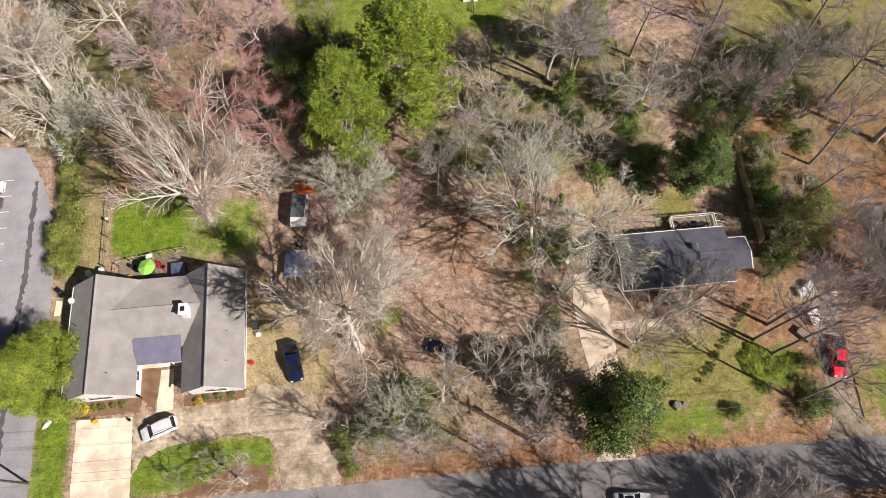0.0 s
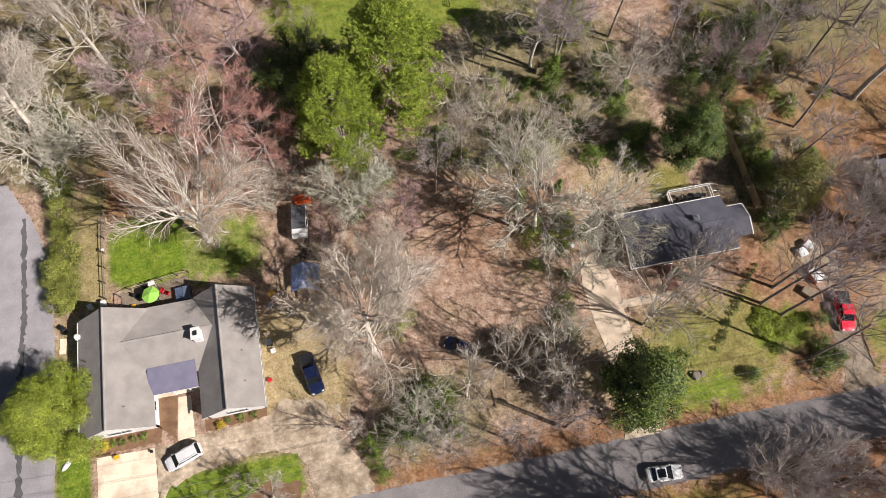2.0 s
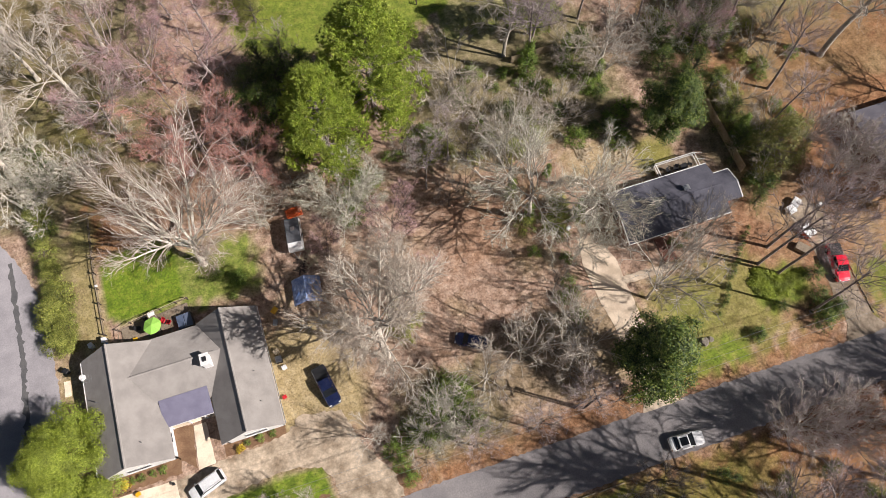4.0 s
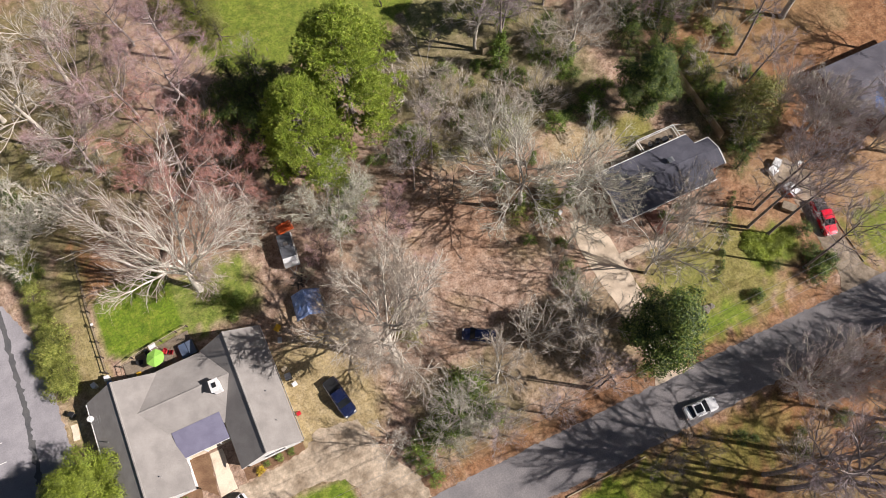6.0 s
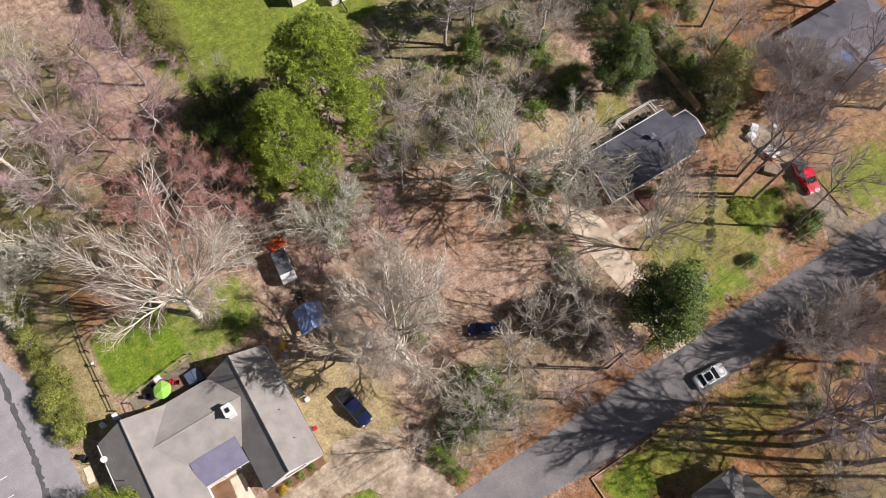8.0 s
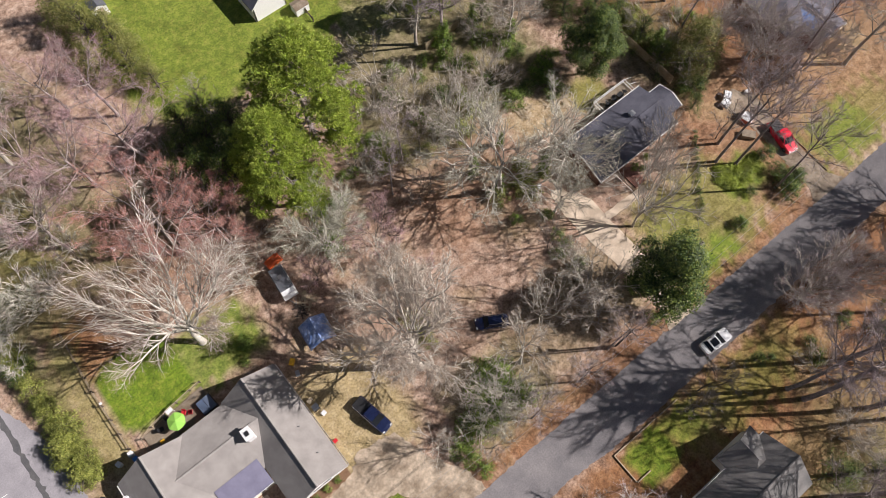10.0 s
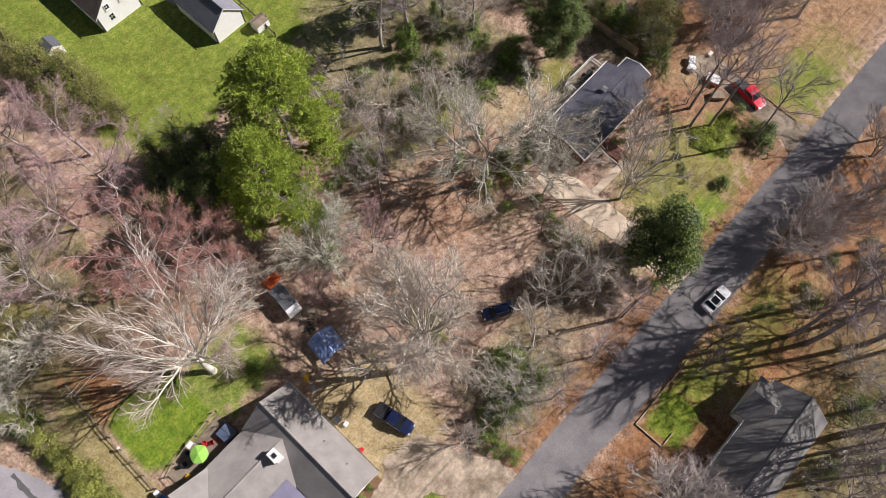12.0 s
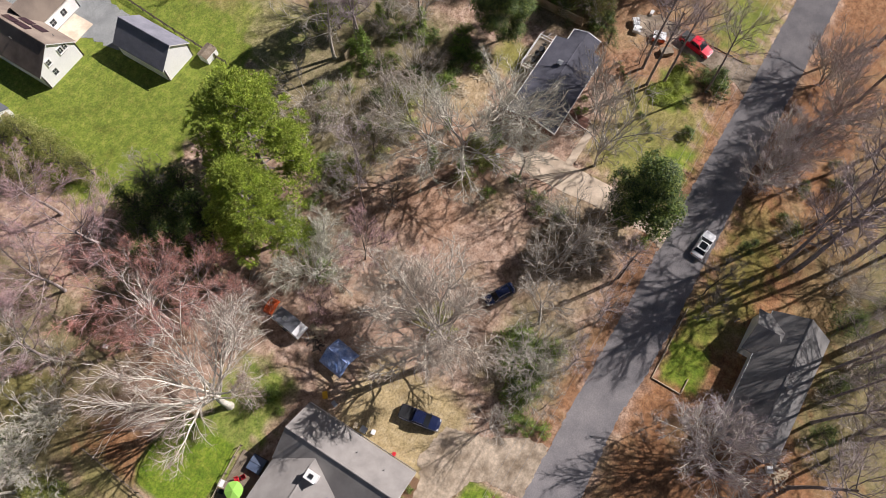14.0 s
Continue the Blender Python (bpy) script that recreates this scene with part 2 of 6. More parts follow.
def slab(points, z0, z1):
    """An upright prism over a plan outline."""
    bm = bmesh.new()
    low = [bm.verts.new((x, y, z0)) for x, y in points]
    top = [bm.verts.new((x, y, z1)) for x, y in points]
    bm.faces.new(top)
    bm.faces.new(low[::-1])
    for i in range(len(points)):
        j = (i + 1) % len(points)
        bm.faces.new((low[i], low[j], top[j], top[i]))
    bmesh.ops.recalc_face_normals(bm, faces=bm.faces[:])
    return bm


def rod(points, radii, sides=6):
    """A tube along points with the given radii."""
    V, F = tube(np.array(points, float), np.array(radii, float), sides)
    bm = bmesh.new()
    vs = [bm.verts.new(v) for v in V]
    for f in F:
        bm.faces.new([vs[i] for i in f])
    bm.faces.new(vs[:sides][::-1])
    bm.faces.new(vs[-sides:])
    return bm


def tube(P, r, sides):
    k = len(P)
    d = np.gradient(P, axis=0)
    d /= np.linalg.norm(d, axis=1, keepdims=True) + 1e-9
    side = np.cross(d, (0.31, 0.17, 0.93) if abs(d[0, 2]) < 0.9 else (0.9, 0.3, 0.1))
    side /= np.linalg.norm(side, axis=1, keepdims=True) + 1e-9
    up = np.cross(d, side)
    a = np.arange(sides) * 2 * np.pi / sides
    V = P[:, None] + r[:, None, None] * (np.cos(a)[None, :, None] * side[:, None] + np.sin(a)[None, :, None] * up[:, None])
    i = np.arange(k - 1)[:, None] * sides
    j = np.arange(sides)[None]
    jj = (j + 1) % sides
    F = np.stack([i + j, i + jj, i + sides + jj, i + sides + j], -1).reshape(-1, 4)
    return V.reshape(-1, 3), F


# ---- ground: one sheet to the horizon, with its covers ----
def axis_steps(lo, hi, step):
    inner = np.arange(lo, hi + step / 2, step)
    outer = np.array([2, 5, 10, 20, 40, 80, 160, 320, 640, 1300])
    return np.concatenate([lo - outer[::-1], inner, hi + outer])


gx, gy = axis_steps(-76, 96, 0.75), axis_steps(-36, 130, 0.75)
GX, GY = np.meshgrid(gx, gy)


def lumps(x, y, size, seed):
    """Smooth noise from a few crossed waves."""
    rng = np.random.default_rng(seed)
    out = np.zeros_like(x)
    for k in range(9):
        a, f, ph = rng.uniform(0, 2 * np.pi), rng.uniform(0.6, 2.6) / size, rng.uniform(0, 6.3)
        out += np.sin((x * np.cos(a) + y * np.sin(a)) * 2 * np.pi * f + ph + 1.3 * np.sin((y * np.cos(a) - x * np.sin(a)) * 4.1 * f + ph))
    return out / 5.0


EDGE = lumps(GX, GY, 3.2, 3) * 0.6 + lumps(GX, GY, 1.1, 4) * 0.4
COVER = {n: np.zeros_like(GX) for n in ("grass", "olive", "straw", "rust", "under")}


def patch(kind, x0, x1, y0, y1, strength=1.0, soft=0.8, ragged=0.8):
    """A cover over a rounded rectangle of the plan, with a ragged edge."""
    cx, cy, hx, hy = (x0 + x1) / 2, (y0 + y1) / 2, (x1 - x0) / 2, (y1 - y0) / 2
    r = min(hx, hy) * 0.5
    dx, dy = np.abs(GX - cx) - hx + r, np.abs(GY - cy) - hy + r
    d = np.hypot(np.maximum(dx, 0), np.maximum(dy, 0)) + np.minimum(np.maximum(dx, dy), 0) - r
    w = np.clip(0.5 - (d + EDGE * ragged) / (2 * soft), 0, 1) * strength
    COVER[kind] = np.maximum(COVER[kind], w * w * (3 - 2 * w))


patch("grass", -42.6, -31.8, 44.2, 55, 1, 0.4, 0.35)
patch("grass", -33, -21, 43, 52.5, 0.75, 1.2, 1.6)
patch("grass", -50, -45.6, 8, 23, 0.95, 0.4, 0.4)
patch("grass", -47.6, -45.9, 22, 32, 0.8, 0.3, 0.3)
patch("grass", -37.4, -19.2, 11.6, 17.8, 0.9, 0.5, 0.5)
patch("grass", -46, -42, 56, 62, 0.3, 1, 1.5)
patch("olive", 27.5, 46, 12.6, 27, 0.8, 2.0, 3.5)
patch("straw", 42, 53, 12, 26, 0.25, 2, 3)
patch("grass", 29, 39, 12.4, 16.5, 0.75, 1, 1.5)
patch("grass", 29.5, 38, 17, 24, 0.35, 1.5, 2)
patch("grass", -17, 22, 79, 140, 0.66, 0.8, 1.4)
patch("straw", 2, 7, 96, 108, 0.85, 0.8, 1)
patch("olive", 13, 26, 84, 112, 0.8, 1.5, 1.5)
patch("grass", 15, 30, 74, 90, 0.5, 2, 2)
patch("straw", 58.5, 90, 11, 30, 0.3, 2, 3)
patch("rust", 43, 110, 12, 40, 0.7, 2, 3)
patch("olive", 58.5, 76, 11, 20, 0.6, 1.5, 3.5)
patch("grass", 59, 70, 11.5, 20, 0.62, 1.5, 2.5)
patch("grass", 4.8, 11.6, -2.5, 3, 0.85, 0.4, 0.6)
patch("olive", 11, 36, -4, 3.6, 0.5, 1.5, 3.6)
patch("grass", 17, 32, -5, 1.5, 0.35, 1.2, 3.0)
patch("grass", 11.6, 17, -2, 3.2, 0.6, 0.6, 1)
patch("olive", 36, 42, 42, 48, 0.95, 0.7, 0.9)
patch("olive", 55, 100, 72, 130, 0.6, 5, 6)
patch("olive", -50, -43, 42, 60, 0.45, 1.2, 1.6)
patch("straw", -46, -42.9, 40, 62, 0.85, 0.5, 0.7)
patch("straw", -24, -11.5, 21, 37, 0.9, 1.0, 1.2)
patch("straw", -50.2, -47.6, 30, 41, 0.7, 0.5, 0.6)
patch("straw", 25, 39, 44, 50, 0.6, 1.2, 1.5)
patch("straw", 52, 60, 26, 34, 0.25, 1, 1.2)
patch("rust", 50, 130, 30, 130, 0.9, 5, 7)
patch("rust", -60, 120, -40, 4, 0.95, 1.5, 1.5)
patch("rust", -12, 52, 10.0, 14, 0.8, 1.5, 2)
patch("rust", -60, -38, 84, 110, 0.9, 3, 4)
patch("rust", -44, -36, 57, 72, 0.8, 1.5, 2)
patch("olive", -47, -38, 70, 84, 0.6, 2, 4)
patch("rust", -45, -22, 56, 76, 0.45, 2.5, 3)
patch("rust", 60, 110, 24, 40, 0.7, 2, 2)
patch("under", 56, 84, 46, 72, 0.35, 3, 4)
patch("rust", 3, 26, 40, 56, 0.3, 2, 3)
patch("under", -60, -28, 62, 110, 0.7, 2, 3)
patch("under", -28, -8, 64, 80, 0.55, 2, 3)
patch("under", -51, -46.2, 42, 90, 0.8, 0.8, 1)
patch("under", -9, 6, 13, 25, 0.6, 1.5, 2)
patch("under", 6, 40, 51, 78, 0.7, 2, 3)
patch("under", 4, 24, 15, 27, 0.45, 1.5, 2)
patch("under", 4, 70, -40, -14, 0.75, 2, 3)
patch("olive", -17, 22, 79, 140, 0.9, 1, 2)
patch("under", 46, 60, 34, 52, 0.55, 1.5, 2)

patch("straw", -3, 6, 82, 100, 0.4, 3, 5)
patch("straw", -12, -4, 84, 92, 0.35, 2, 4)
patch("under", 52, 96, 60, 96, 0.8, 4, 6)
patch("under", -24, -5, 63, 80, 0.8, 2, 3)
patch("under", 20, 62, -18, -7.5, 0.5, 2, 3)
patch("rust", -45.5, -37, 54, 70, 0.95, 1, 1.2)
patch("grass", 43, 50.8, 17.4, 23.4, 0.7, 0.6, 0.9)
patch("rust", 4, 22, 36, 50, 0.45, 2.5, 3)
gz = np.clip(-0.02 + 0.012 * lumps(GX, GY, 9, 7), -0.045, -0.004)
n_y, n_x = GX.shape
idx = np.arange(n_x * n_y).reshape(n_y, n_x)
quads = np.stack([idx[:-1, :-1], idx[:-1, 1:], idx[1:, 1:], idx[1:, :-1]], -1).reshape(-1, 4)
ground = mesh_object("ground", np.stack([GX, GY, gz], -1).reshape(-1, 3), quads, GROUND)
tagged(ground, "leaf-strewn brown ground with patches of grass", "ground", kind="structure")
for cover_name, w in COVER.items():
    ground.data.attributes.new(cover_name, "FLOAT", "POINT").data.foreach_set("value", w.ravel().astype(np.float32))
for poly in ground.data.polygons:
    poly.use_smooth = True


def wavy(points, step=1.0, amount=0.12, seed=0):
    """An outline cut into short steps and made uneven."""
    rng = np.random.default_rng(seed)
    out = []
    for (xa, ya), (xb, yb) in zip(points, points[1:] + points[:1]):
        n = max(1, int(math.hypot(xb - xa, yb - ya) / step))
        for i in range(n):
            j = 0 if i == 0 else amount
            out.append((xa + (xb - xa) * i / n + rng.normal(0, j), ya + (yb - ya) * i / n + rng.normal(0, j)))
    return out


def paved(name, points, top, material, label, category, ragged=0.1, seed=0):
    return tagged(part(name, slab(wavy(points, 0.45, ragged, seed), -0.25, top), material, None), label, category, kind="structure")


road = paved("road", [(-120, 4.2), (-30, 4.3), (-13, 4.4), (-2, 4.9), (3.5, 4.2), (12, 4.0), (40, 4.2), (70, 4.3), (140, 4.2),
                      (140, 10.5), (62, 10.4), (30, 10.7), (6, 10.7), (-18, 10.8), (-60, 10.8), (-120, 10.8)], 0.008, ASPHALT,
             "grey asphalt street with worn uneven edges", "road", 0.07, 1)
paved("side_road", [(-76, 12), (-50.2, 12), (-50.1, 34), (-50.3, 46), (-51.2, 52), (-53.6, 58), (-57, 64), (-76, 66)], 0.006, ASPHALT_PALE,
      "grey asphalt parking lot with white bay lines", "parking lot", 0.08, 2)
paved("side_road_seam", [(-54.9, 14), (-54.2, 14), (-54.3, 30), (-53.9, 45), (-54.1, 58), (-54.7, 58), (-54.6, 45), (-55.1, 30)], 0.011, PATCH,
      "dark tar seam along the asphalt", "road seam", 0.12, 3)
for i, y in enumerate((58.5, 55.9, 53.3, 50.7, 48.2, 45.6, 43.0, 40.4, 37.8)):
    paved("bay_line", [(-63, y - 0.06), (-57.9, y - 0.06), (-57.9, y + 0.06), (-63, y + 0.06)], 0.012, PAINT_LINE, "white painted parking bay line", "road marking", 0.0)
paved("driveway_pad", [(-44.8, 10.7), (-37.3, 10.7), (-37.6, 21.7), (-44.9, 21.9)], 0.03, CONCRETE,
      "pale concrete parking pad beside the white house", "driveway", 0.03, 4)
paved("driveway", [(-37.28, 14.2), (-36.1, 16.3), (-32.6, 17.5), (-27, 18.4), (-22.5, 18.3), (-19.8, 17.4), (-18.6, 15.5), (-18.2, 10.75), (-10.8, 10.75),
                   (-11.3, 14), (-14.3, 19), (-15.5, 23.5), (-21, 24.5), (-22.6, 23), (-25.6, 22.4), (-31, 22.2), (-37.55, 21.6)], 0.02, CONCRETE_WARM,
      "worn tan concrete driveway curving round a lawn", "driveway", 0.12, 5)
paved("front_walk", [(-34.6, 22.0), (-32.4, 22.1), (-32.6, 27.6), (-34.2, 27.6)], 0.04, CONCRETE, "pale concrete walk to the porch", "path", 0.03, 6)
paved("mulch_bed", [(-37, 24.4), (-34.7, 22.2), (-34.3, 27.8), (-36.9, 28.2)], 0.012, MULCH, "brown mulch bed in the front court", "flower bed", 0.06, 7)
paved("mulch_bed", [(-45.8, 22.1), (-36.6, 22.3), (-36.6, 24.2), (-45.4, 24.4)], 0.012, MULCH, "brown mulch bed along the front wall", "flower bed", 0.1, 8)
paved("mulch_bed", [(-31, 22.4), (-23, 22.6), (-23, 24.0), (-31, 24.0)], 0.012, MULCH, "brown mulch bed along the front wall", "flower bed", 0.1, 9)
paved("mulch_bed", [(-33, 11.2), (-20, 11.2), (-19.6, 14), (-24, 14.6), (-28, 12.6)], 0.008, MULCH, "brown mulch bed in the lawn island", "flower bed", 0.2, 10)
paved("driveway_middle", [(22.9, 35.9), (24.8, 36.0), (25.0, 34.6), (26.3, 33.6), (27.0, 31.5), (26.9, 27.5), (26.9, 22.5), (26.8, 10.5),
                   (27.7, 10.45), (21.7, 10.5), (22.9, 13), (22.9, 22), (22.4, 26), (22.2, 32)], 0.03, CONCRETE,
      "pale concrete driveway beside the slate-roofed house", "driveway", 0.05, 11)
paved("front_path", [(26.92, 27.5), (34.4, 27.3), (34.6, 28.4), (27, 28.7)], 0.025, CONCRETE, "pale concrete path to the front steps", "path", 0.04, 12)
paved("driveway_east", [(51.9, 10.4), (58.6, 10.35), (57.3, 12.5), (57.2, 16), (57.9, 23), (59, 28), (57, 31.5), (53.5, 30.5), (54.4, 24), (53.6, 17), (53.2, 12.6)], 0.02, CONCRETE_WARM,
      "tan concrete driveway with parked vehicles", "driveway", 0.06, 13)
paved("gravel_drive", [(7, 99), (12.5, 98.8), (15, 118), (8, 130), (2, 130), (5, 112)], 0.03, surface("gravel", (0.27, 0.28, 0.275), (0.38, 0.385, 0.375), 0.4, 6, 0.95, 0.4),
      "grey gravel drive behind the barn", "driveway", 0.2, 14)
paved("dirt_lane", [(-18.5, 52), (-16.6, 52), (-16.8, 62), (-18.2, 66), (-19.5, 66), (-18.7, 60)], 0.004, surface("bare_earth", (0.3, 0.19, 0.12), (0.42, 0.28, 0.19), 0.6, 6, 0.95, 0.5),
      "bare earth lane between the trees", "path", 0.15, 15)


# ---- buildings ----
def wall_run(ax, ay, bx, by, z0, z1, openings=(), peak=0.0, thick=0.2):
    """A wall from a to b (its outer face to the right of the way), with openings (s0, s1, z0, z1) through it and, if peak, a gable on top."""
    bm = bmesh.new()
    length = math.hypot(bx - ax, by - ay)
    turn = Matrix.Translation((ax, ay, 0)) @ Matrix.Rotation(math.atan2(by - ay, bx - ax), 4, "Z")
    cuts = sorted({0.0, length, *(s for o in openings for s in o[:2])})
    for s0, s1 in zip(cuts, cuts[1:]):
        holes = sorted((o[2], o[3]) for o in openings if o[0] <= s0 + 1e-6 and o[1] >= s1 - 1e-6)
        low = z0
        for h0, h1 in holes + [(z1, z1)]:
            if h0 - low > 0.02:
                block(s0, s1, 0, thick, low, h0, 0, bm)
            low = h1
    if peak:
        own = bmesh.new()
        tri = [(0, z1), (length, z1), (length / 2, peak)]
        a = [own.verts.new((s, 0, z)) for s, z in tri]
        c = [own.verts.new((s, thick, z)) for s, z in tri]
        own.faces.new(a)
        own.faces.new(c[::-1])
        for i in range(3):
            j = (i + 1) % 3
            own.faces.new((a[j], a[i], c[i], c[j]))
        add(bm, own)
    bm.transform(turn)
    return bm, turn


def window(parent, turn, s0, s1, z0, z1, bars=1):
    w = new("window")
    w.parent = parent
    bm = bmesh.new()
    for a, b, c, d in ((s0, s1, z0 - 0.07, z0), (s0, s1, z1, z1 + 0.07), (s0 - 0.07, s0, z0 - 0.07, z1 + 0.07), (s1, s1 + 0.07, z0 - 0.07, z1 + 0.07)):
        block(a, b, -0.03, 0.12, c, d, 0, bm)
    for i in range(bars):
        s = s0 + (s1 - s0) * (i + 1) / (bars + 1)
        block(s - 0.02, s + 0.02, 0.04, 0.1, z0, z1, 0, bm)
    block(s0, s1, 0.045, 0.095, (z0 + z1) / 2 - 0.02, (z0 + z1) / 2 + 0.02, 0, bm)
    bm.transform(turn)
    part("window_frame", bm, TRIM, w)
    pane = block(s0, s1, 0.06, 0.08, z0, z1)
    pane.transform(turn)
    part("pane", pane, GLASS, w)
    sill = block(s0 - 0.1, s1 + 0.1, -0.1, 0.0, z0 - 0.12, z0 - 0.07)
    sill.transform(turn)
    part("sill", sill, TRIM, w)
    return w


def gabled(x0, x1, y0, y1, eave, ridge, along="y", thick=0.16, hip0=0.0, hip1=0.0):
    """A pitched roof over a plan rectangle (its eave lines), ridge along x or y, as two slabs with edges; hip0, hip1 draw the ridge's ends in."""
    bm = bmesh.new()
    if along == "y":
        cx = (x0 + x1) / 2
        r0, r1 = (cx, y0 + hip0), (cx, y1 - hip1)
        corners = [(x0, y0), (x1, y0), (x1, y1), (x0, y1)]
    else:
        cy = (y0 + y1) / 2
        r0, r1 = (x0 + hip0, cy), (x1 - hip1, cy)
        corners = [(x0, y1), (x0, y0), (x1, y0), (x1, y1)]
    for dz in (0.0, -thick):
        c = [bm.verts.new((x, y, eave + dz)) for x, y in corners]
        r = [bm.verts.new((x, y, ridge + dz)) for x, y in (r0, r1)]
        flip = 1 if dz == 0 else -1
        for f in ([c[1], c[2], r[1], r[0]], [c[3], c[0], r[0], r[1]], [c[0], c[1], r[0]] if hip0 else None, [c[2], c[3], r[1]] if hip1 else None):
            if f:
                bm.faces.new(f[::flip])
        if dz == 0:
            top_c, top_r = c, r
    for a, b in ((0, 1), (1, 2), (2, 3), (3, 0)):
        gable = (a, b) in ((0, 1), (2, 3)) and not (hip0 if a == 0 else hip1)
        if gable:
            tr, br = (top_r[0], r[0]) if a == 0 else (top_r[1], r[1])
            bm.faces.new((top_c[a], tr, br, c[a]))
            bm.faces.new((tr, top_c[b], c[b], br))
        else:
            bm.faces.new((top_c[a], top_c[b], c[b], c[a]))
    bmesh.ops.recalc_face_normals(bm, faces=bm.faces[:])
    return bm


def ridge_cap(p, q, width=0.14):
    return rod([p, q], [width, width], 6)


def gutter(a, b):
    bm = bmesh.new()
    length = (Vector(b) - Vector(a)).length
    block(0, length, -0.1, 0.0, -0.1, -0.09, 0, bm)
    block(0, length, -0.11, -0.1, -0.1, 0.02, 0, bm)
    bm.transform(Matrix.Translation(a) @ Matrix.Rotation(math.atan2(b[1] - a[1], b[0] - a[0]), 4, "Z"))
    return bm


def rake_boards(roof_pts, drop=0.2, thick=0.04):
    """White boards under the sloping gable edge: from eave to ridge to eave, all at one y."""
    bm = bmesh.new()
    for (xa, ya, za), (xb, yb, zb) in zip(roof_pts, roof_pts[1:]):
        vs = [bm.verts.new(p) for p in ((xa, ya, za), (xb, yb, zb), (xb, yb, zb - drop), (xa, ya, za - drop))]
        ws = [bm.verts.new((v.co.x, v.co.y - thick, v.co.z)) for v in vs]
        bm.faces.new(vs)
        bm.faces.new(ws[::-1])
        for i in range(4):
            j = (i + 1) % 4
            bm.faces.new((vs[j], vs[i], ws[i], ws[j]))
    bmesh.ops.recalc_face_normals(bm, faces=bm.faces[:])
    return bm


def wing(house, x0, x1, y0, y1, eave, ridge, roof_mat, wall_mat, over=0.4, front=(), east=(), west=(), wall_thick=0.2):
    """A gabled wing, ridge along y: four walls, roof, rake boards, ridge cap."""
    a0, a1, b0, b1 = x0 + over, x1 - over, y0 + over * 0.8, y1 - over * 0.8
    half = (x1 - x0) / 2
    peak = ridge - 0.18
    base = eave + (ridge - eave) * over / half - 0.18
    for name_args in ((a0, b0, a1, b0, front, peak), (a1, b0, a1, b1, east, 0), (a1, b1, a0, b1, (), peak), (a0, b1, a0, b0, west, 0)):
        ax, ay, bx, by, holes, top = name_args
        bm, turn = wall_run(ax, ay, bx, by, -0.1, base, [h for h in holes if h[3] < base], top, wall_thick)
        part("wall", bm, wall_mat, house)
        for s0, s1, z0, z1 in holes:
            if z1 < base:
                window(house, turn, s0, s1, z0, z1)
            else:
                window(house, turn @ Matrix.Translation((0, -0.1, 0)), s0, s1, z0, z1)
    part("roof", gabled(x0, x1, y0, y1, eave, ridge), roof_mat, house)
    part("rake_board", rake_boards([(x0, y0 + 0.03, eave - 0.02), ((x0 + x1) / 2, y0 + 0.03, ridge - 0.02), (x1, y0 + 0.03, eave - 0.02)]), TRIM, house)
    part("ridge_cap", ridge_cap(((x0 + x1) / 2, y0, ridge - 0.06), ((x0 + x1) / 2, y1, ridge - 0.06)), roof_mat, house)


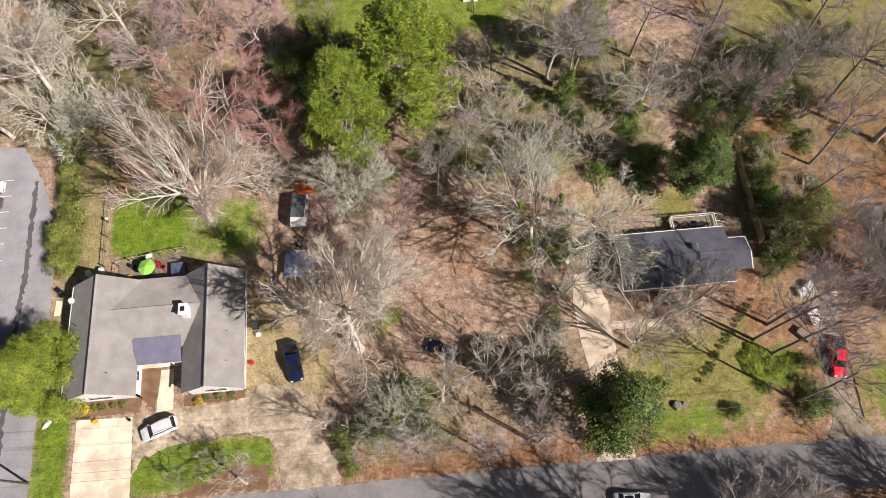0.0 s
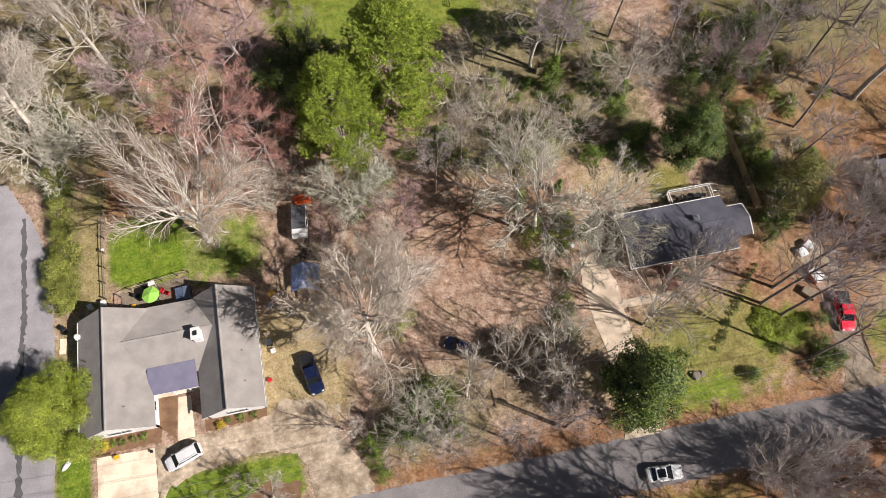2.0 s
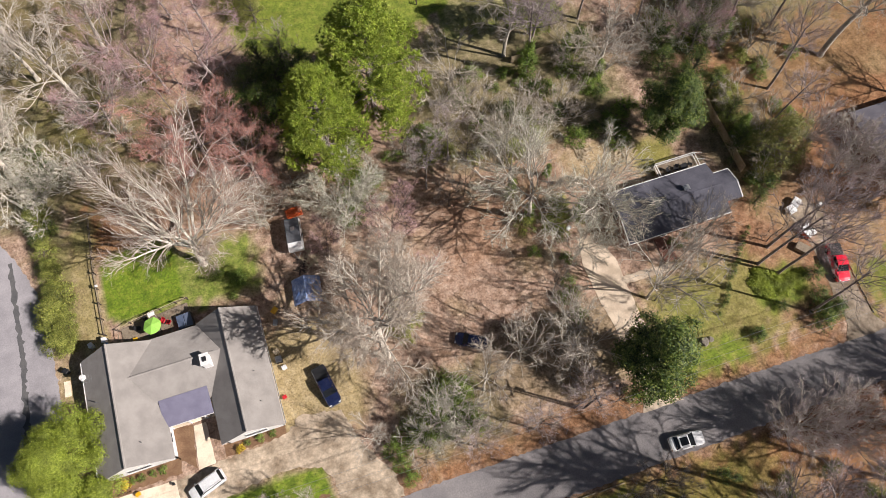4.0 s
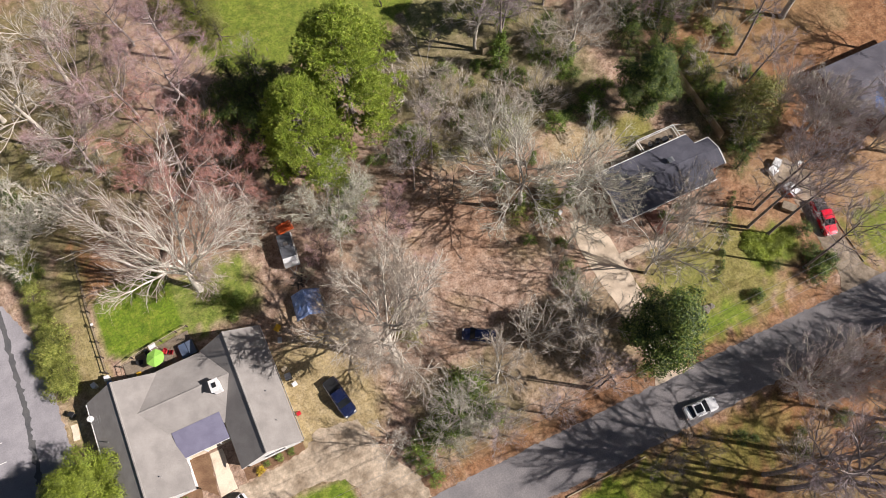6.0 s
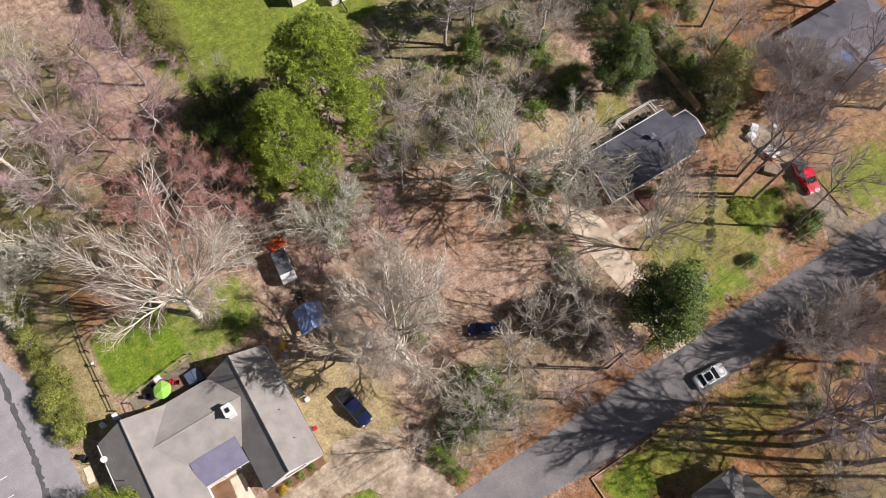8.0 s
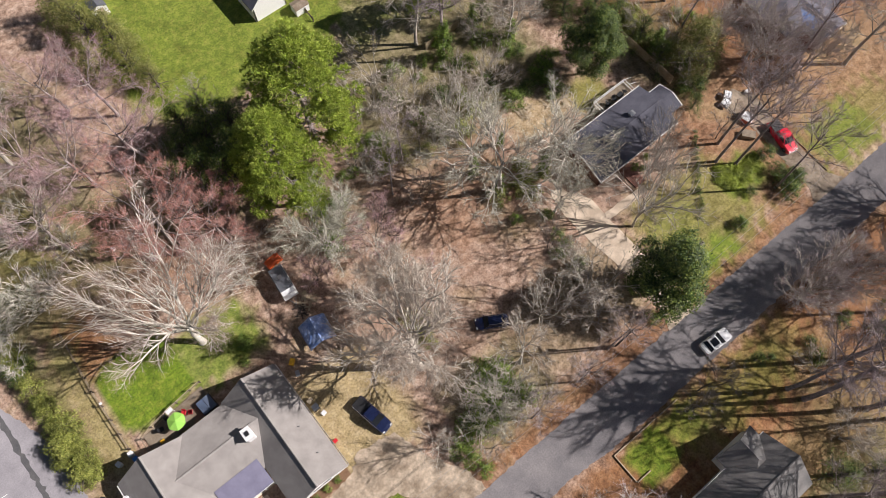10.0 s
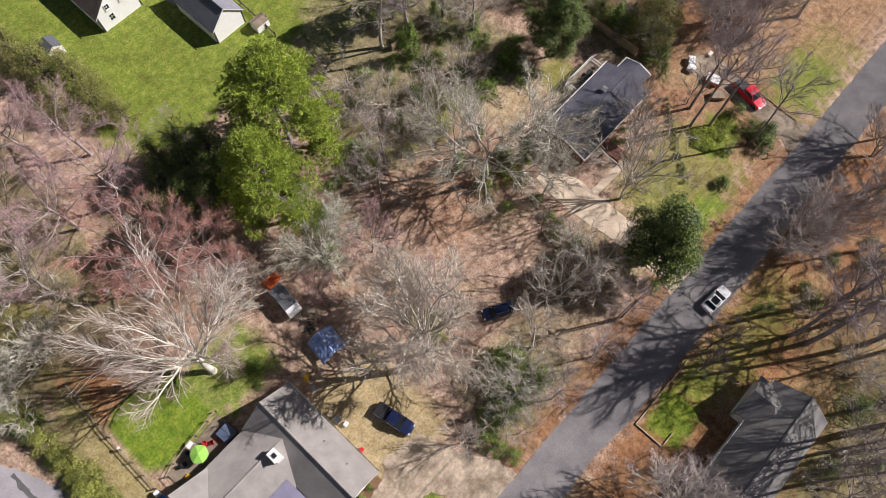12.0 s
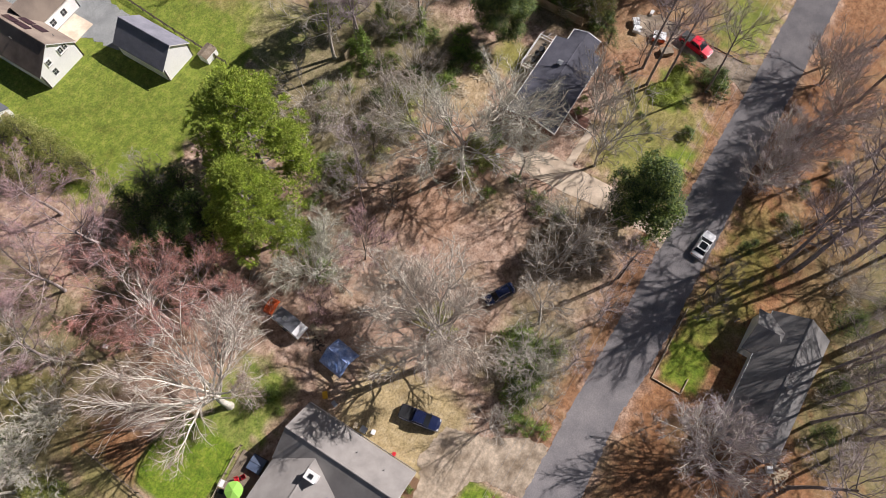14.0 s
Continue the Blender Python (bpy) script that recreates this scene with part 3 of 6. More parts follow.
def white_house():
    h = thing("house", "white single-storey house with two gabled grey-shingled wings", "house")
    wing(h, -45.75, -36.4, 23.9, 39.7, 2.6, 6.3, SHINGLE, SIDING, front=((2.6, 5.6, 1.0, 2.3),), east=((2.0, 3.2, 0.9, 2.2), (9, 10, 0.9, 2.2)), west=((3, 4, 0.9, 2.2), (8, 9.2, 0.9, 2.2)))
    wing(h, -30.6, -22.5, 23.6, 40.0, 2.6, 5.9, SHINGLE, SIDING, front=((2.4, 5.2, 1.0, 2.3),), east=((3, 4.2, 0.9, 2.2), (8, 9, 0.9, 2.2), (12, 13, 0.9, 2.2)))
    bm, turn = wall_run(-36.8, 31.0, -30.2, 31.0, -0.1, 2.9, ((1.0, 2.2, 0.9, 2.2), (3.0, 3.95, 0.05, 2.1)))
    part("wall", bm, SIDING, h)
    window(h, turn, 1.0, 2.2, 0.9, 2.2)
    door = block(3.0, 3.95, 0.05, 0.1, 0.05, 2.1)
    door.transform(turn)
    part("door", door, BRICK, h, "dark red front door")
    bm, turn = wall_run(-30.2, 39.5, -36.8, 39.5, -0.1, 2.45, ((1.5, 3.3, 0.3, 2.1),))
    part("wall", bm, SIDING, h)
    window(h, turn, 1.5, 3.3, 0.3, 2.1)
    part("roof", gabled(-40.2, -27.5, 29.9, 39.85, 2.6, 5.0, "x"), SHINGLE, h)
    part("ridge_cap", ridge_cap((-39.5, 34.88, 4.95), (-28.5, 34.88, 4.95)), SHINGLE, h)
    pr = bmesh.new()
    vs = [pr.verts.new(p) for p in ((-36.9, 27.85, 2.62), (-30.7, 27.85, 2.62), (-30.7, 31.3, 3.34), (-36.9, 31.3, 3.34))]
    ws = [pr.verts.new(v.co - Vector((0, 0, 0.1))) for v in vs]
    pr.faces.new(vs)
    pr.faces.new(ws[::-1])
    for i in range(4):
        j = (i + 1) % 4
        pr.faces.new((vs[j], vs[i], ws[i], ws[j]))
    part("porch_roof", pr, PORCH_METAL, h, "purple-grey porch roof")
    part("fascia", block(-36.9, -30.7, 27.8, 27.85, 2.42, 2.64), TRIM, h)
    for x in (-36.6, -34.3, -32.2, -31.0):
        part("porch_post", block(x - 0.07, x + 0.07, 27.95, 28.09, -0.1, 2.55), TRIM, h)
    part("porch_floor", block(-36.85, -30.2, 28.0, 31.0, -0.1, 0.12), CONCRETE, h)
    ch = part("chimney", block(-30.1, -29.1, 33.2, 34.6, 3.6, 6.0, 0.03), SIDING, h, "white boxed chimney")
    part("chimney_cap", block(-30.2, -29.0, 33.1, 34.7, 6.0, 6.1, 0.02), TRIM, ch)
    part("flue", block(-29.85, -29.35, 33.6, 34.2, 6.1, 6.22, 0.02), BLACK, ch)
    for y, x in ((30.2, -44.4), (33.4, -44.0), (26.6, -39.2)):
        z = 6.3 - abs(x + 41.08) * 3.7 / 4.68
        part("vent_pipe", rod([(x, y, z - 0.1), (x, y, z + 0.35)], [0.06, 0.06], 8), METAL, h)
    for y in (27, 31, 37):
        z = 5.9 - 2.2 * 3.3 / 4.05
        part("vent_pipe", rod([(-24.35, y, z - 0.1), (-24.35, y, z + 0.3)], [0.06, 0.06], 8), METAL, h)
    part("gutter", gutter((-22.44, 23.7, 2.55), (-22.44, 39.9, 2.55)), TRIM, h)
    part("gutter", gutter((-45.82, 39.6, 2.55), (-45.82, 24.0, 2.55)), TRIM, h)
    mast = part("antenna", rod([(-45.3, 36.6, 2.7), (-45.3, 36.6, 4.3)], [0.03, 0.03], 6), METAL, h, "roof antenna with short cross rods")
    for k in range(5):
        part("cross_rod", rod([(-45.3 + 0.3 * k, 36.1, 4.25), (-45.3 + 0.3 * k, 37.1, 4.25)], [0.015, 0.015], 5), METAL, mast)
    dish = bmesh.new()
    bmesh.ops.create_cone(dish, segments=20, radius1=0.42, radius2=0.12, depth=0.14, cap_ends=True)
    dish.transform(Matrix.Translation((-45.55, 37.4, 3.3)) @ Matrix.Rotation(radians(35), 4, "Y"))
    part("dish", dish, TRIM, h, "pale satellite dish on the eave")
    part("dish_arm", rod([(-45.55, 37.4, 3.3), (-45.3, 37.3, 2.7)], [0.03, 0.03], 6), METAL, h)
    part("boom", rod([(-45.35, 36.6, 4.25), (-44.0, 36.6, 4.25)], [0.02, 0.02], 5), METAL, mast)
    return h


def slate_house():
    h = thing("house", "low brick house with a shallow slate-grey roof", "house", pose(-0.3, 0.3, 0))
    x0, x1, y0, y1 = 29.0, 44.6, 31.7, 39.8
    for ax, ay, bx, by, holes in ((x0 + .5, y0 + .5, x1 - .4, y0 + .5, ((1.5, 3, .9, 2.1), (5.2, 6.2, .1, 2.1), (8, 9.6, .9, 2.1), (11.8, 13.2, .9, 2.1))),
                                  (x1 - .4, y0 + .5, x1 - .4, y1 - .4, ()),
                                  (x1 - .4, y1 - .4, x0 + .5, y1 - .4, ((2, 3.8, .2, 2.1), (8, 9.2, .9, 2.1))),
                                  (x0 + .5, y1 - .4, x0 + .5, y0 + .5, ((2, 3, .9, 2.1),))):
        bm, turn = wall_run(ax, ay, bx, by, -0.1, 2.55, holes)
        part("wall", bm, BRICK, h)
        for o in holes:
            window(h, turn, *o)
    part("roof", gabled(x0, x1, y0, y1, 2.75, 4.0, "x"), SHINGLE_BLUE, h)
    part("roof", gabled(43.0, 47.3, 33.4, 38.05, 2.6, 3.35, "x"), SHINGLE_BLUE, h)
    bm, _ = wall_run(44.3, 33.8, 46.9, 33.8, -0.1, 2.45)
    part("wall", bm, BRICK, h)
    bm, _ = wall_run(46.9, 33.8, 46.9, 37.7, -0.1, 2.45, ())
    part("wall", bm, BRICK, h)
    bm, _ = wall_run(46.9, 37.7, 44.3, 37.7, -0.1, 2.45)
    part("wall", bm, BRICK, h)
    for a, b, c, d, z in ((x0 - .05, x1 + .05, y0 - .1, y0, 2.75), (x0 - .05, x1 + .05, y1, y1 + .12, 2.75), (x0 - .12, x0, y0 - .1, y1 + .1, 0), (47.3, 47.42, 33.35, 38.1, 0), (44.65, 47.4, 38.05, 38.15, 2.6)):
        if z:
            part("fascia", block(a, b, c, d, z - 0.2, z + 0.02), TRIM, h)
        else:
            zz = (2.75, 4.0) if a < 40 else (2.6, 3.35)
            mid = (c + d) / 2
            bm = bmesh.new()
            for (ya, za), (yb, zb) in (((c, zz[0]), (mid, zz[1])), ((mid, zz[1]), (d, zz[0]))):
                vs = [bm.verts.new(p) for p in ((a, ya, za - .2), (a, yb, zb - .2), (a, yb, zb + .03), (a, ya, za + .03))]
                ws = [bm.verts.new((b, *v.co.yz)) for v in vs]
                bm.faces.new(vs)
                bm.faces.new(ws[::-1])
                for i in range(4):
                    j = (i + 1) % 4
                    bm.faces.new((vs[j], vs[i], ws[i], ws[j]))
            bmesh.ops.recalc_face_normals(bm, faces=bm.faces[:])
            part("rake_board", bm, TRIM, h)
    part("ridge_cap", ridge_cap((x0, 35.75, 3.93), (x1, 35.75, 3.93)), SHINGLE_BLUE, h)
    v = part("roof_vent", block(39.2, 39.9, 36.4, 37.0, 3.6, 4.15, 0.05), METAL, h)
    part("vent_cap", block(39.1, 40.0, 36.3, 37.1, 4.15, 4.2), METAL, v)
    part("front_step", block(33.6, 35.6, 28.4, 32.0, -0.1, 0.16, 0.02), BRICK, h, "brick front stoop")
    return h


def deck():
    d = thing("deck", "raised grey wooden deck with white railings behind the slate-roofed house", "deck", pose(-0.3, 0.3, 0))
    for i in range(20):
        part("plank", block(38.0, 44.4, 39.9 + i * 0.13, 40.02 + i * 0.13, 0.85, 0.9), WOOD, d)
    for x in (38.1, 40.2, 42.3, 44.3):
        for y in (40.0, 42.4):
            part("post", block(x - .06, x + .06, y - .06, y + .06, -0.1, 1.85), TRIM, d)
    for x0, x1, y0, y1 in ((38.1, 44.3, 42.36, 42.44), (38.06, 38.14, 40, 42.4), (44.26, 44.34, 40, 42.4)):
        for z in (1.1, 1.78):
            part("rail", block(x0, x1, y0, y1, z, z + 0.09), TRIM, d)
    for i in range(30):
        x = 38.25 + i * 0.2
        part("baluster", block(x - .02, x + .02, 42.38, 42.42, 1.15, 1.8), TRIM, d)
    for i in range(5):
        part("stair_tread", block(44.4 + i * 0.28, 44.7 + i * 0.28, 41.2, 42.3, 0.7 - i * 0.17, 0.75 - i * 0.17), WOOD_PALE, d)
    part("stair_rail", rod([(44.4, 42.3, 1.8), (45.9, 42.3, 0.95)], [0.04, 0.04], 6), TRIM, d)
    part("stair_rail", rod([(44.4, 41.2, 1.8), (45.9, 41.2, 0.95)], [0.04, 0.04], 6), TRIM, d)


def barn():
    h = thing("barn", "white barn garage with a slate-blue shingle roof on the lawn", "barn")
    wing(h, 6.4, 12.8, 88.4, 98.6, 3.0, 5.9, SHINGLE_BARN, SIDING, over=0.3)
    part("garage_door", block(8.2, 11.0, 98.34, 98.4, 0, 2.2), TRIM, h)
    return h


def cottage():
    h = thing("house", "white clapboard house with a brown shingle roof and solar panels", "house")
    wing(h, -4.5, 3.6, 103.4, 119, 3.3, 7.1, SHINGLE_BROWN, SIDING, over=0.3, front=((1.9, 2.7, 1.2, 2.4), (4.6, 5.3, 3.6, 4.7), (5.5, 6.2, 3.6, 4.7), (2.0, 2.7, 3.6, 4.6)))
    part("roof", gabled(2.0, 10.5, 110.4, 117, 3.3, 6.2, "x"), SHINGLE_BROWN, h)
    bm, turn = wall_run(3.4, 110.7, 10.2, 110.7, -0.1, 3.2, ((1, 2, 0.9, 2.1), (3.4, 4.4, 0.9, 2.1)))
    part("wall", bm, SIDING, h)
    window(h, turn, 1, 2, 0.9, 2.1)
    window(h, turn, 3.4, 4.4, 0.9, 2.1)
    bm, _ = wall_run(10.2, 110.7, 10.2, 116.7, -0.1, 3.2, (), 6.0)
    part("wall", bm, SIDING, h)
    slope = (7.1 - 3.3) / 4.05
    tilt = Matrix.Rotation(math.atan(slope), 4, "Y")
    for y, s in ((112.2, 1.0), (109.6, 1.0), (108.2, 2.3), (110.9, 2.3)):
        p = block(-0.6, 0.6, -1.2, 1.2, 0.06, 0.1)
        p.transform(Matrix.Translation((-0.45 + s, y, 7.1 - s * slope + 0.04)) @ tilt)
        part("solar_panel", p, PV, h, "dark solar panel")
    part("vent_pipe", rod([(1.9, 105.2, 5.2), (1.9, 105.2, 5.7)], [0.07, 0.07], 8), METAL, h)
    part("vent_pipe", rod([(-2.0, 110, 5.6), (-2.0, 110, 6.2)], [0.07, 0.07], 8), METAL, h)
    part("patio", block(3.8, 8.6, 106.4, 110.5, -0.1, 0.06), CONCRETE, h)
    return h


def far_house():
    h = thing("house", "low brick house with a grey roof and blue tarp", "house")
    m = Matrix.Translation((75.5, 36.0, 0)) @ Matrix.Rotation(radians(0), 4, "Z")
    for bm, mat_, nm in ((gabled(-7, 10, -5, 5, 2.8, 4.4, "x", hip0=3.5, hip1=4), SHINGLE_LILAC, "roof"), (gabled(-4, 2.5, -8.2, 0, 2.7, 4.2, "y", hip0=0), SHINGLE_LILAC, "roof"),
                         (block(-6.5, 9.5, -4.5, 4.5, -0.1, 2.7), BRICK, "wall"), (block(-3.6, 2.1, -7.8, -4, -0.1, 2.6), BRICK, "wall"), (block(-4, 2.5, -8.26, -8.2, 2.5, 2.72), TRIM, "fascia")):
        bm.transform(m)
        part(nm, bm, mat_, h)
    for s in (-5.9, 4.5, 7):
        w = block(s, s + 1.2, -4.56, -4.45, 0.9, 2.1)
        w.transform(m)
        part("window", w, GLASS, h)
    t = block(-0.9, 0.9, -2.3, 2.3, -0.02, 0.03, 0, None, m @ Matrix.Translation((-2.6, -3.9, 3.42)) @ Matrix.Rotation(radians(-24.8), 4, "Y") @ Matrix.Rotation(radians(8), 4, "Z"))
    part("tarp", t, TARP_BLUE, h, "crumpled blue tarp on the roof")


def corner_house():
    h = thing("house", "weathered grey-shingled house beside the street", "house")
    part("roof", gabled(1.6, 20.3, -14.0, -6.0, 3.0, 6.2, "x"), SHINGLE_OLD, h)
    part("roof", gabled(13.4, 19.6, -10.0, -4.4, 3.0, 5.3, "y", hip0=2.6), SHINGLE_OLD, h)
    for ax, ay, bx, by, pk in ((2.0, -13.6, 19.9, -13.6, 0), (19.9, -13.6, 19.9, -6.4, 5.9), (19.9, -6.4, 2.0, -6.4, 0), (2.0, -6.4, 2.0, -13.6, 5.9), (19.3, -6.4, 19.3, -4.8, 0), (19.3, -4.8, 13.7, -4.8, 4.9), (13.7, -4.8, 13.7, -6.4, 0)):
        holes = ((2.0, 3.2, 0.9, 2.2), (8, 9.2, 0.9, 2.2)) if abs(bx - ax) > 10 else ()
        bm, turn = wall_run(ax, ay, bx, by, -0.1, 2.95, holes, pk)
        part("wall", bm, SIDING, h)
        for o in holes:
            window(h, turn, *o)
    part("ridge_cap", ridge_cap((1.6, -10, 6.13), (20.3, -10, 6.13)), SHINGLE_OLD, h)
    v = part("turbine_vent", rod([(10.4, -10.6, 5.7), (10.4, -10.6, 6.25), (10.4, -10.6, 6.35), (10.4, -10.6, 6.6)], [0.15, 0.15, 0.3, 0.22], 10), METAL, h)
    part("fascia", block(1.6, 20.3, -6.02, -5.94, 2.8, 3.0), TRIM, h)


def small_shed(m, roof_mat, label, w=2.4, d=3.0, e=2.0, r=2.7):
    h = thing("garden_shed", label, "shed", m)
    part("wall", block(-w / 2 + .1, w / 2 - .1, -d / 2 + .1, d / 2 - .1, -0.1, e), SIDING, h)
    bm, _ = wall_run(-w / 2 + .1, -d / 2 + .08, w / 2 - .1, -d / 2 + .08, e - 0.05, e, (), r - 0.12, 0.06)
    part("gable", bm, SIDING, h)
    part("roof", gabled(-w / 2, w / 2, -d / 2, d / 2, e, r, "y", 0.08), roof_mat, h)
    part("door", block(-0.6, 0.6, -d / 2 + .04, -d / 2 + .08, 0, 1.85), WOOD_PALE, h)
    return h


white_house()
slate_house()
deck()
barn()
cottage()
far_house()
corner_house()
small_shed(pose(-11.9, 106.4, 0, 0, 0, 0), GREY_ROOF, "small white garden shed with a grey roof", 2.6, 2.6)
small_shed(pose(13.6, 86.2, 0, 0, 0, 90), WOOD, "low weathered wooden shed beside the barn", 2.0, 2.6, 1.5, 1.9)


# ---- trees ----
def spikes(B, D, L, r):
    """Thin three-sided spikes from B along D: three base corners and a tip each."""
    n = len(B)
    side = np.cross(D, (0.31, 0.17, 0.93))
    side /= np.linalg.norm(side, axis=1, keepdims=True) + 1e-9
    up = np.cross(D, side)
    a = np.arange(3) * 2 * np.pi / 3
    ring = B[:, None] + r[:, None, None] * (np.cos(a)[None, :, None] * side[:, None] + np.sin(a)[None, :, None] * up[:, None])
    V = np.concatenate([ring, (B + D * L[:, None])[:, None]], 1).reshape(-1, 3)
    o = np.arange(n)[:, None, None] * 4
    F = (o + np.array([[0, 1, 3], [1, 2, 3], [2, 0, 3]])[None]).reshape(-1, 3)
    return V, F


def slivers(B, D, L, r):
    """The finest twigs and needles: one long thin triangle each, from B along D."""
    n = len(B)
    side = unit(np.cross(D, np.stack([np.sin(np.arange(n) * 2.4), np.cos(np.arange(n) * 2.4), np.sin(np.arange(n) * 1.7)], 1)))
    V = np.stack([B - side * r[:, None], B + side * r[:, None], B + D * L[:, None]], 1).reshape(-1, 3)
    return V, np.arange(n * 3).reshape(-1, 3)


def unit(v):
    return v / (np.linalg.norm(v, axis=-1, keepdims=True) + 1e-9)


def join(pieces):
    V, F, o = [], [], 0
    for v, f in pieces:
        V.append(v)
        F.extend((f + o).tolist())
        o += len(v)
    return np.concatenate(V), F


def bare_skeleton(seed, H, R, trunk_r, fork, limbs=7, leader=0.55, rise=0.5, stems=1, lean=(0, 0), subs=7, thirds=6, twigs=9, twig_len=0.9, twig_r=0.012, wob=0.1, thick=1.0, slender=1.0, forks=2, sway=0.05, vary=0.0, bias=(0.0, 0.0), spread=(0.5, 1.0)):
    """A leafless tree: trunk and limbs as tubes, and the fine twigs as spikes."""
    rng = np.random.default_rng(seed)
    wood, fine = [], []

    def grow(p, d, length, r0, r1, k, up, wobble, sides):
        pts, d = [p], unit(d)
        for _ in range(k):
            d = unit(d + rng.normal(0, wobble, 3) + (0, 0, up))
            p = p + d * length / k
            pts.append(p)
        pts = np.array(pts)
        wood.append(tube(pts, np.linspace(r0, r1, k + 1), sides))
        return pts

    def along(pts, s):
        i = min(int(s * (len(pts) - 1)), len(pts) - 2)
        f = s * (len(pts) - 1) - i
        return pts[i] * (1 - f) + pts[i + 1] * f, unit(pts[i + 1] - pts[i])

    def away(d, spread, turn):
        side = unit(np.cross(d, (0.2, 0.1, 1.0) if abs(d[2]) < 0.95 else (1, 0, 0)))
        up = np.cross(d, side)
        return unit(d * math.cos(spread) + (side * math.cos(turn) + up * math.sin(turn)) * math.sin(spread))

    for s in range(stems):
        a = rng.uniform(0, 6.28)
        d0 = np.array((lean[0] + (0.35 * math.cos(a) if stems > 1 else 0), lean[1] + (0.35 * math.sin(a) if stems > 1 else 0), 1.0))
        top = H * leader if leader > fork / H else fork + 0.5
        base = np.array((0.25 * math.cos(a), 0.25 * math.sin(a), -0.15)) if stems > 1 else np.array((0, 0, -0.15))
        trunk = grow(base, d0, top, trunk_r, trunk_r * 0.45, 7, 0.05, sway, 8)
        flare = tube(np.array([base, base + (0, 0, 0.25), base + (0, 0, 0.7)]), np.array([trunk_r * 1.35, trunk_r * 1.15, trunk_r * 0.97]), 8)
        wood.append(flare)
        n = max(3, limbs // stems)
        for i in range(n):
            f = min(1.0, max(fork / top, fork / top + (1 - fork / top) * (i + rng.uniform(0, 0.6)) / n))
            p, d = along(trunk, min(f, 0.999))
            turn = i * 2.4 + rng.uniform(-0.4, 0.4)
            high = (p[2] - fork) / max(H - fork, 1)
            reach = R * (1.05 - 0.45 * high) * rng.uniform(0.85, 1.15)
            slope = (rise + 0.6 * high + rng.uniform(-0.15, 0.2)) * (1 + vary * rng.uniform(-1, 1.3))
            reach *= max(0.45, 1 + 0.6 * (math.cos(turn) * bias[0] + math.sin(turn) * bias[1]))
            ld = np.array((math.cos(turn) + bias[0], math.sin(turn) + bias[1], slope))
            length = min(reach * math.hypot(1, slope) * 0.92, (H - p[2]) / max(slope, 0.25) * math.hypot(1, slope))
            lr = trunk_r * rng.uniform(0.26, 0.38) * slender
            limb = grow(p, ld, length, lr, 0.05 * thick, 7, 0.03, wob, 5)
            for j in range(subs):
                g = 0.22 + 0.76 * (j + rng.uniform(0, 0.9)) / subs
                q, e = along(limb, min(g, 0.99))
                sl = length * (0.5 - 0.28 * g) * rng.uniform(0.75, 1.25)
                sub = grow(q, away(e, rng.uniform(*spread), rng.uniform(0, 6.28)) + (0, 0, 0.15), sl, max(0.055 * thick, lr * (1 - g) * 0.85), 0.03 * thick, 4, 0.05, wob * 1.1, 3)
                for k in range(thirds):
                    u = 0.15 + 0.84 * (k + rng.uniform(0, 0.9)) / thirds
                    q2, e2 = along(sub, min(u, 0.99))
                    tl = max(0.5, sl * (0.55 - 0.25 * u) * rng.uniform(0.7, 1.2))
                    third = grow(q2, away(e2, rng.uniform(0.4, 0.9), rng.uniform(0, 6.28)) + (0, 0, 0.12), tl, 0.05 * thick, 0.022 * thick, 2, 0.04, wob * 1.2, 3)
                    fine.append((third, tl))
                fine.append((sub, sl * 0.6))
    B, D, L = [], [], []
    for pts, tl in fine:
        n = twigs
        s = rng.uniform(0.1, 1.0, n) * (len(pts) - 1)
        i = np.minimum(s.astype(int), len(pts) - 2)
        f = (s - i)[:, None]
        p = pts[i] * (1 - f) + pts[i + 1] * f
        e = unit(pts[i + 1] - pts[i])
        d = unit(e * 0.8 + rng.normal(0, 0.55, (n, 3)) + (0, 0, 0.18))
        B.append(p)
        D.append(d)
        L.append(rng.uniform(0.5, 1.3, n) * twig_len)
    B, D, L = np.concatenate(B), np.concatenate(D), np.concatenate(L)
    # each twig forks into finer ones
    keep = B[:, 2] > 0.3
    B, D, L = B[keep], D[keep], L[keep]
    f = rng.uniform(0.15, 0.85, (len(B) * forks, 1))
    B2, D2, L2 = np.repeat(B, forks, 0), np.repeat(D, forks, 0), np.repeat(L, forks)
    D3 = unit(D2 + rng.normal(0, 0.5, D2.shape) + (0, 0, 0.05))
    stout = spikes(B, D, L, twig_r * rng.uniform(0.7, 1.3, len(B)))
    thin = slivers(B2 + D2 * L2[:, None] * f, D3, L2 * rng.uniform(0.4, 0.85, len(L2)), twig_r * rng.uniform(0.65, 1.1, len(L2)))
    crown = join([stout, thin])
    return join(wood), crown


def tree_model(name, bark, twig, label, category="tree", group="", **shape):
    (wv, wf), (tv, tf) = bare_skeleton(**shape)
    ob = thing(name, label, category, group=group)
    w = mesh_object("trunk", wv, wf, bark, ob)
    for p in w.data.polygons:
        p.use_smooth = True
    mesh_object("crown", tv, tf, twig, ob)
    return ob


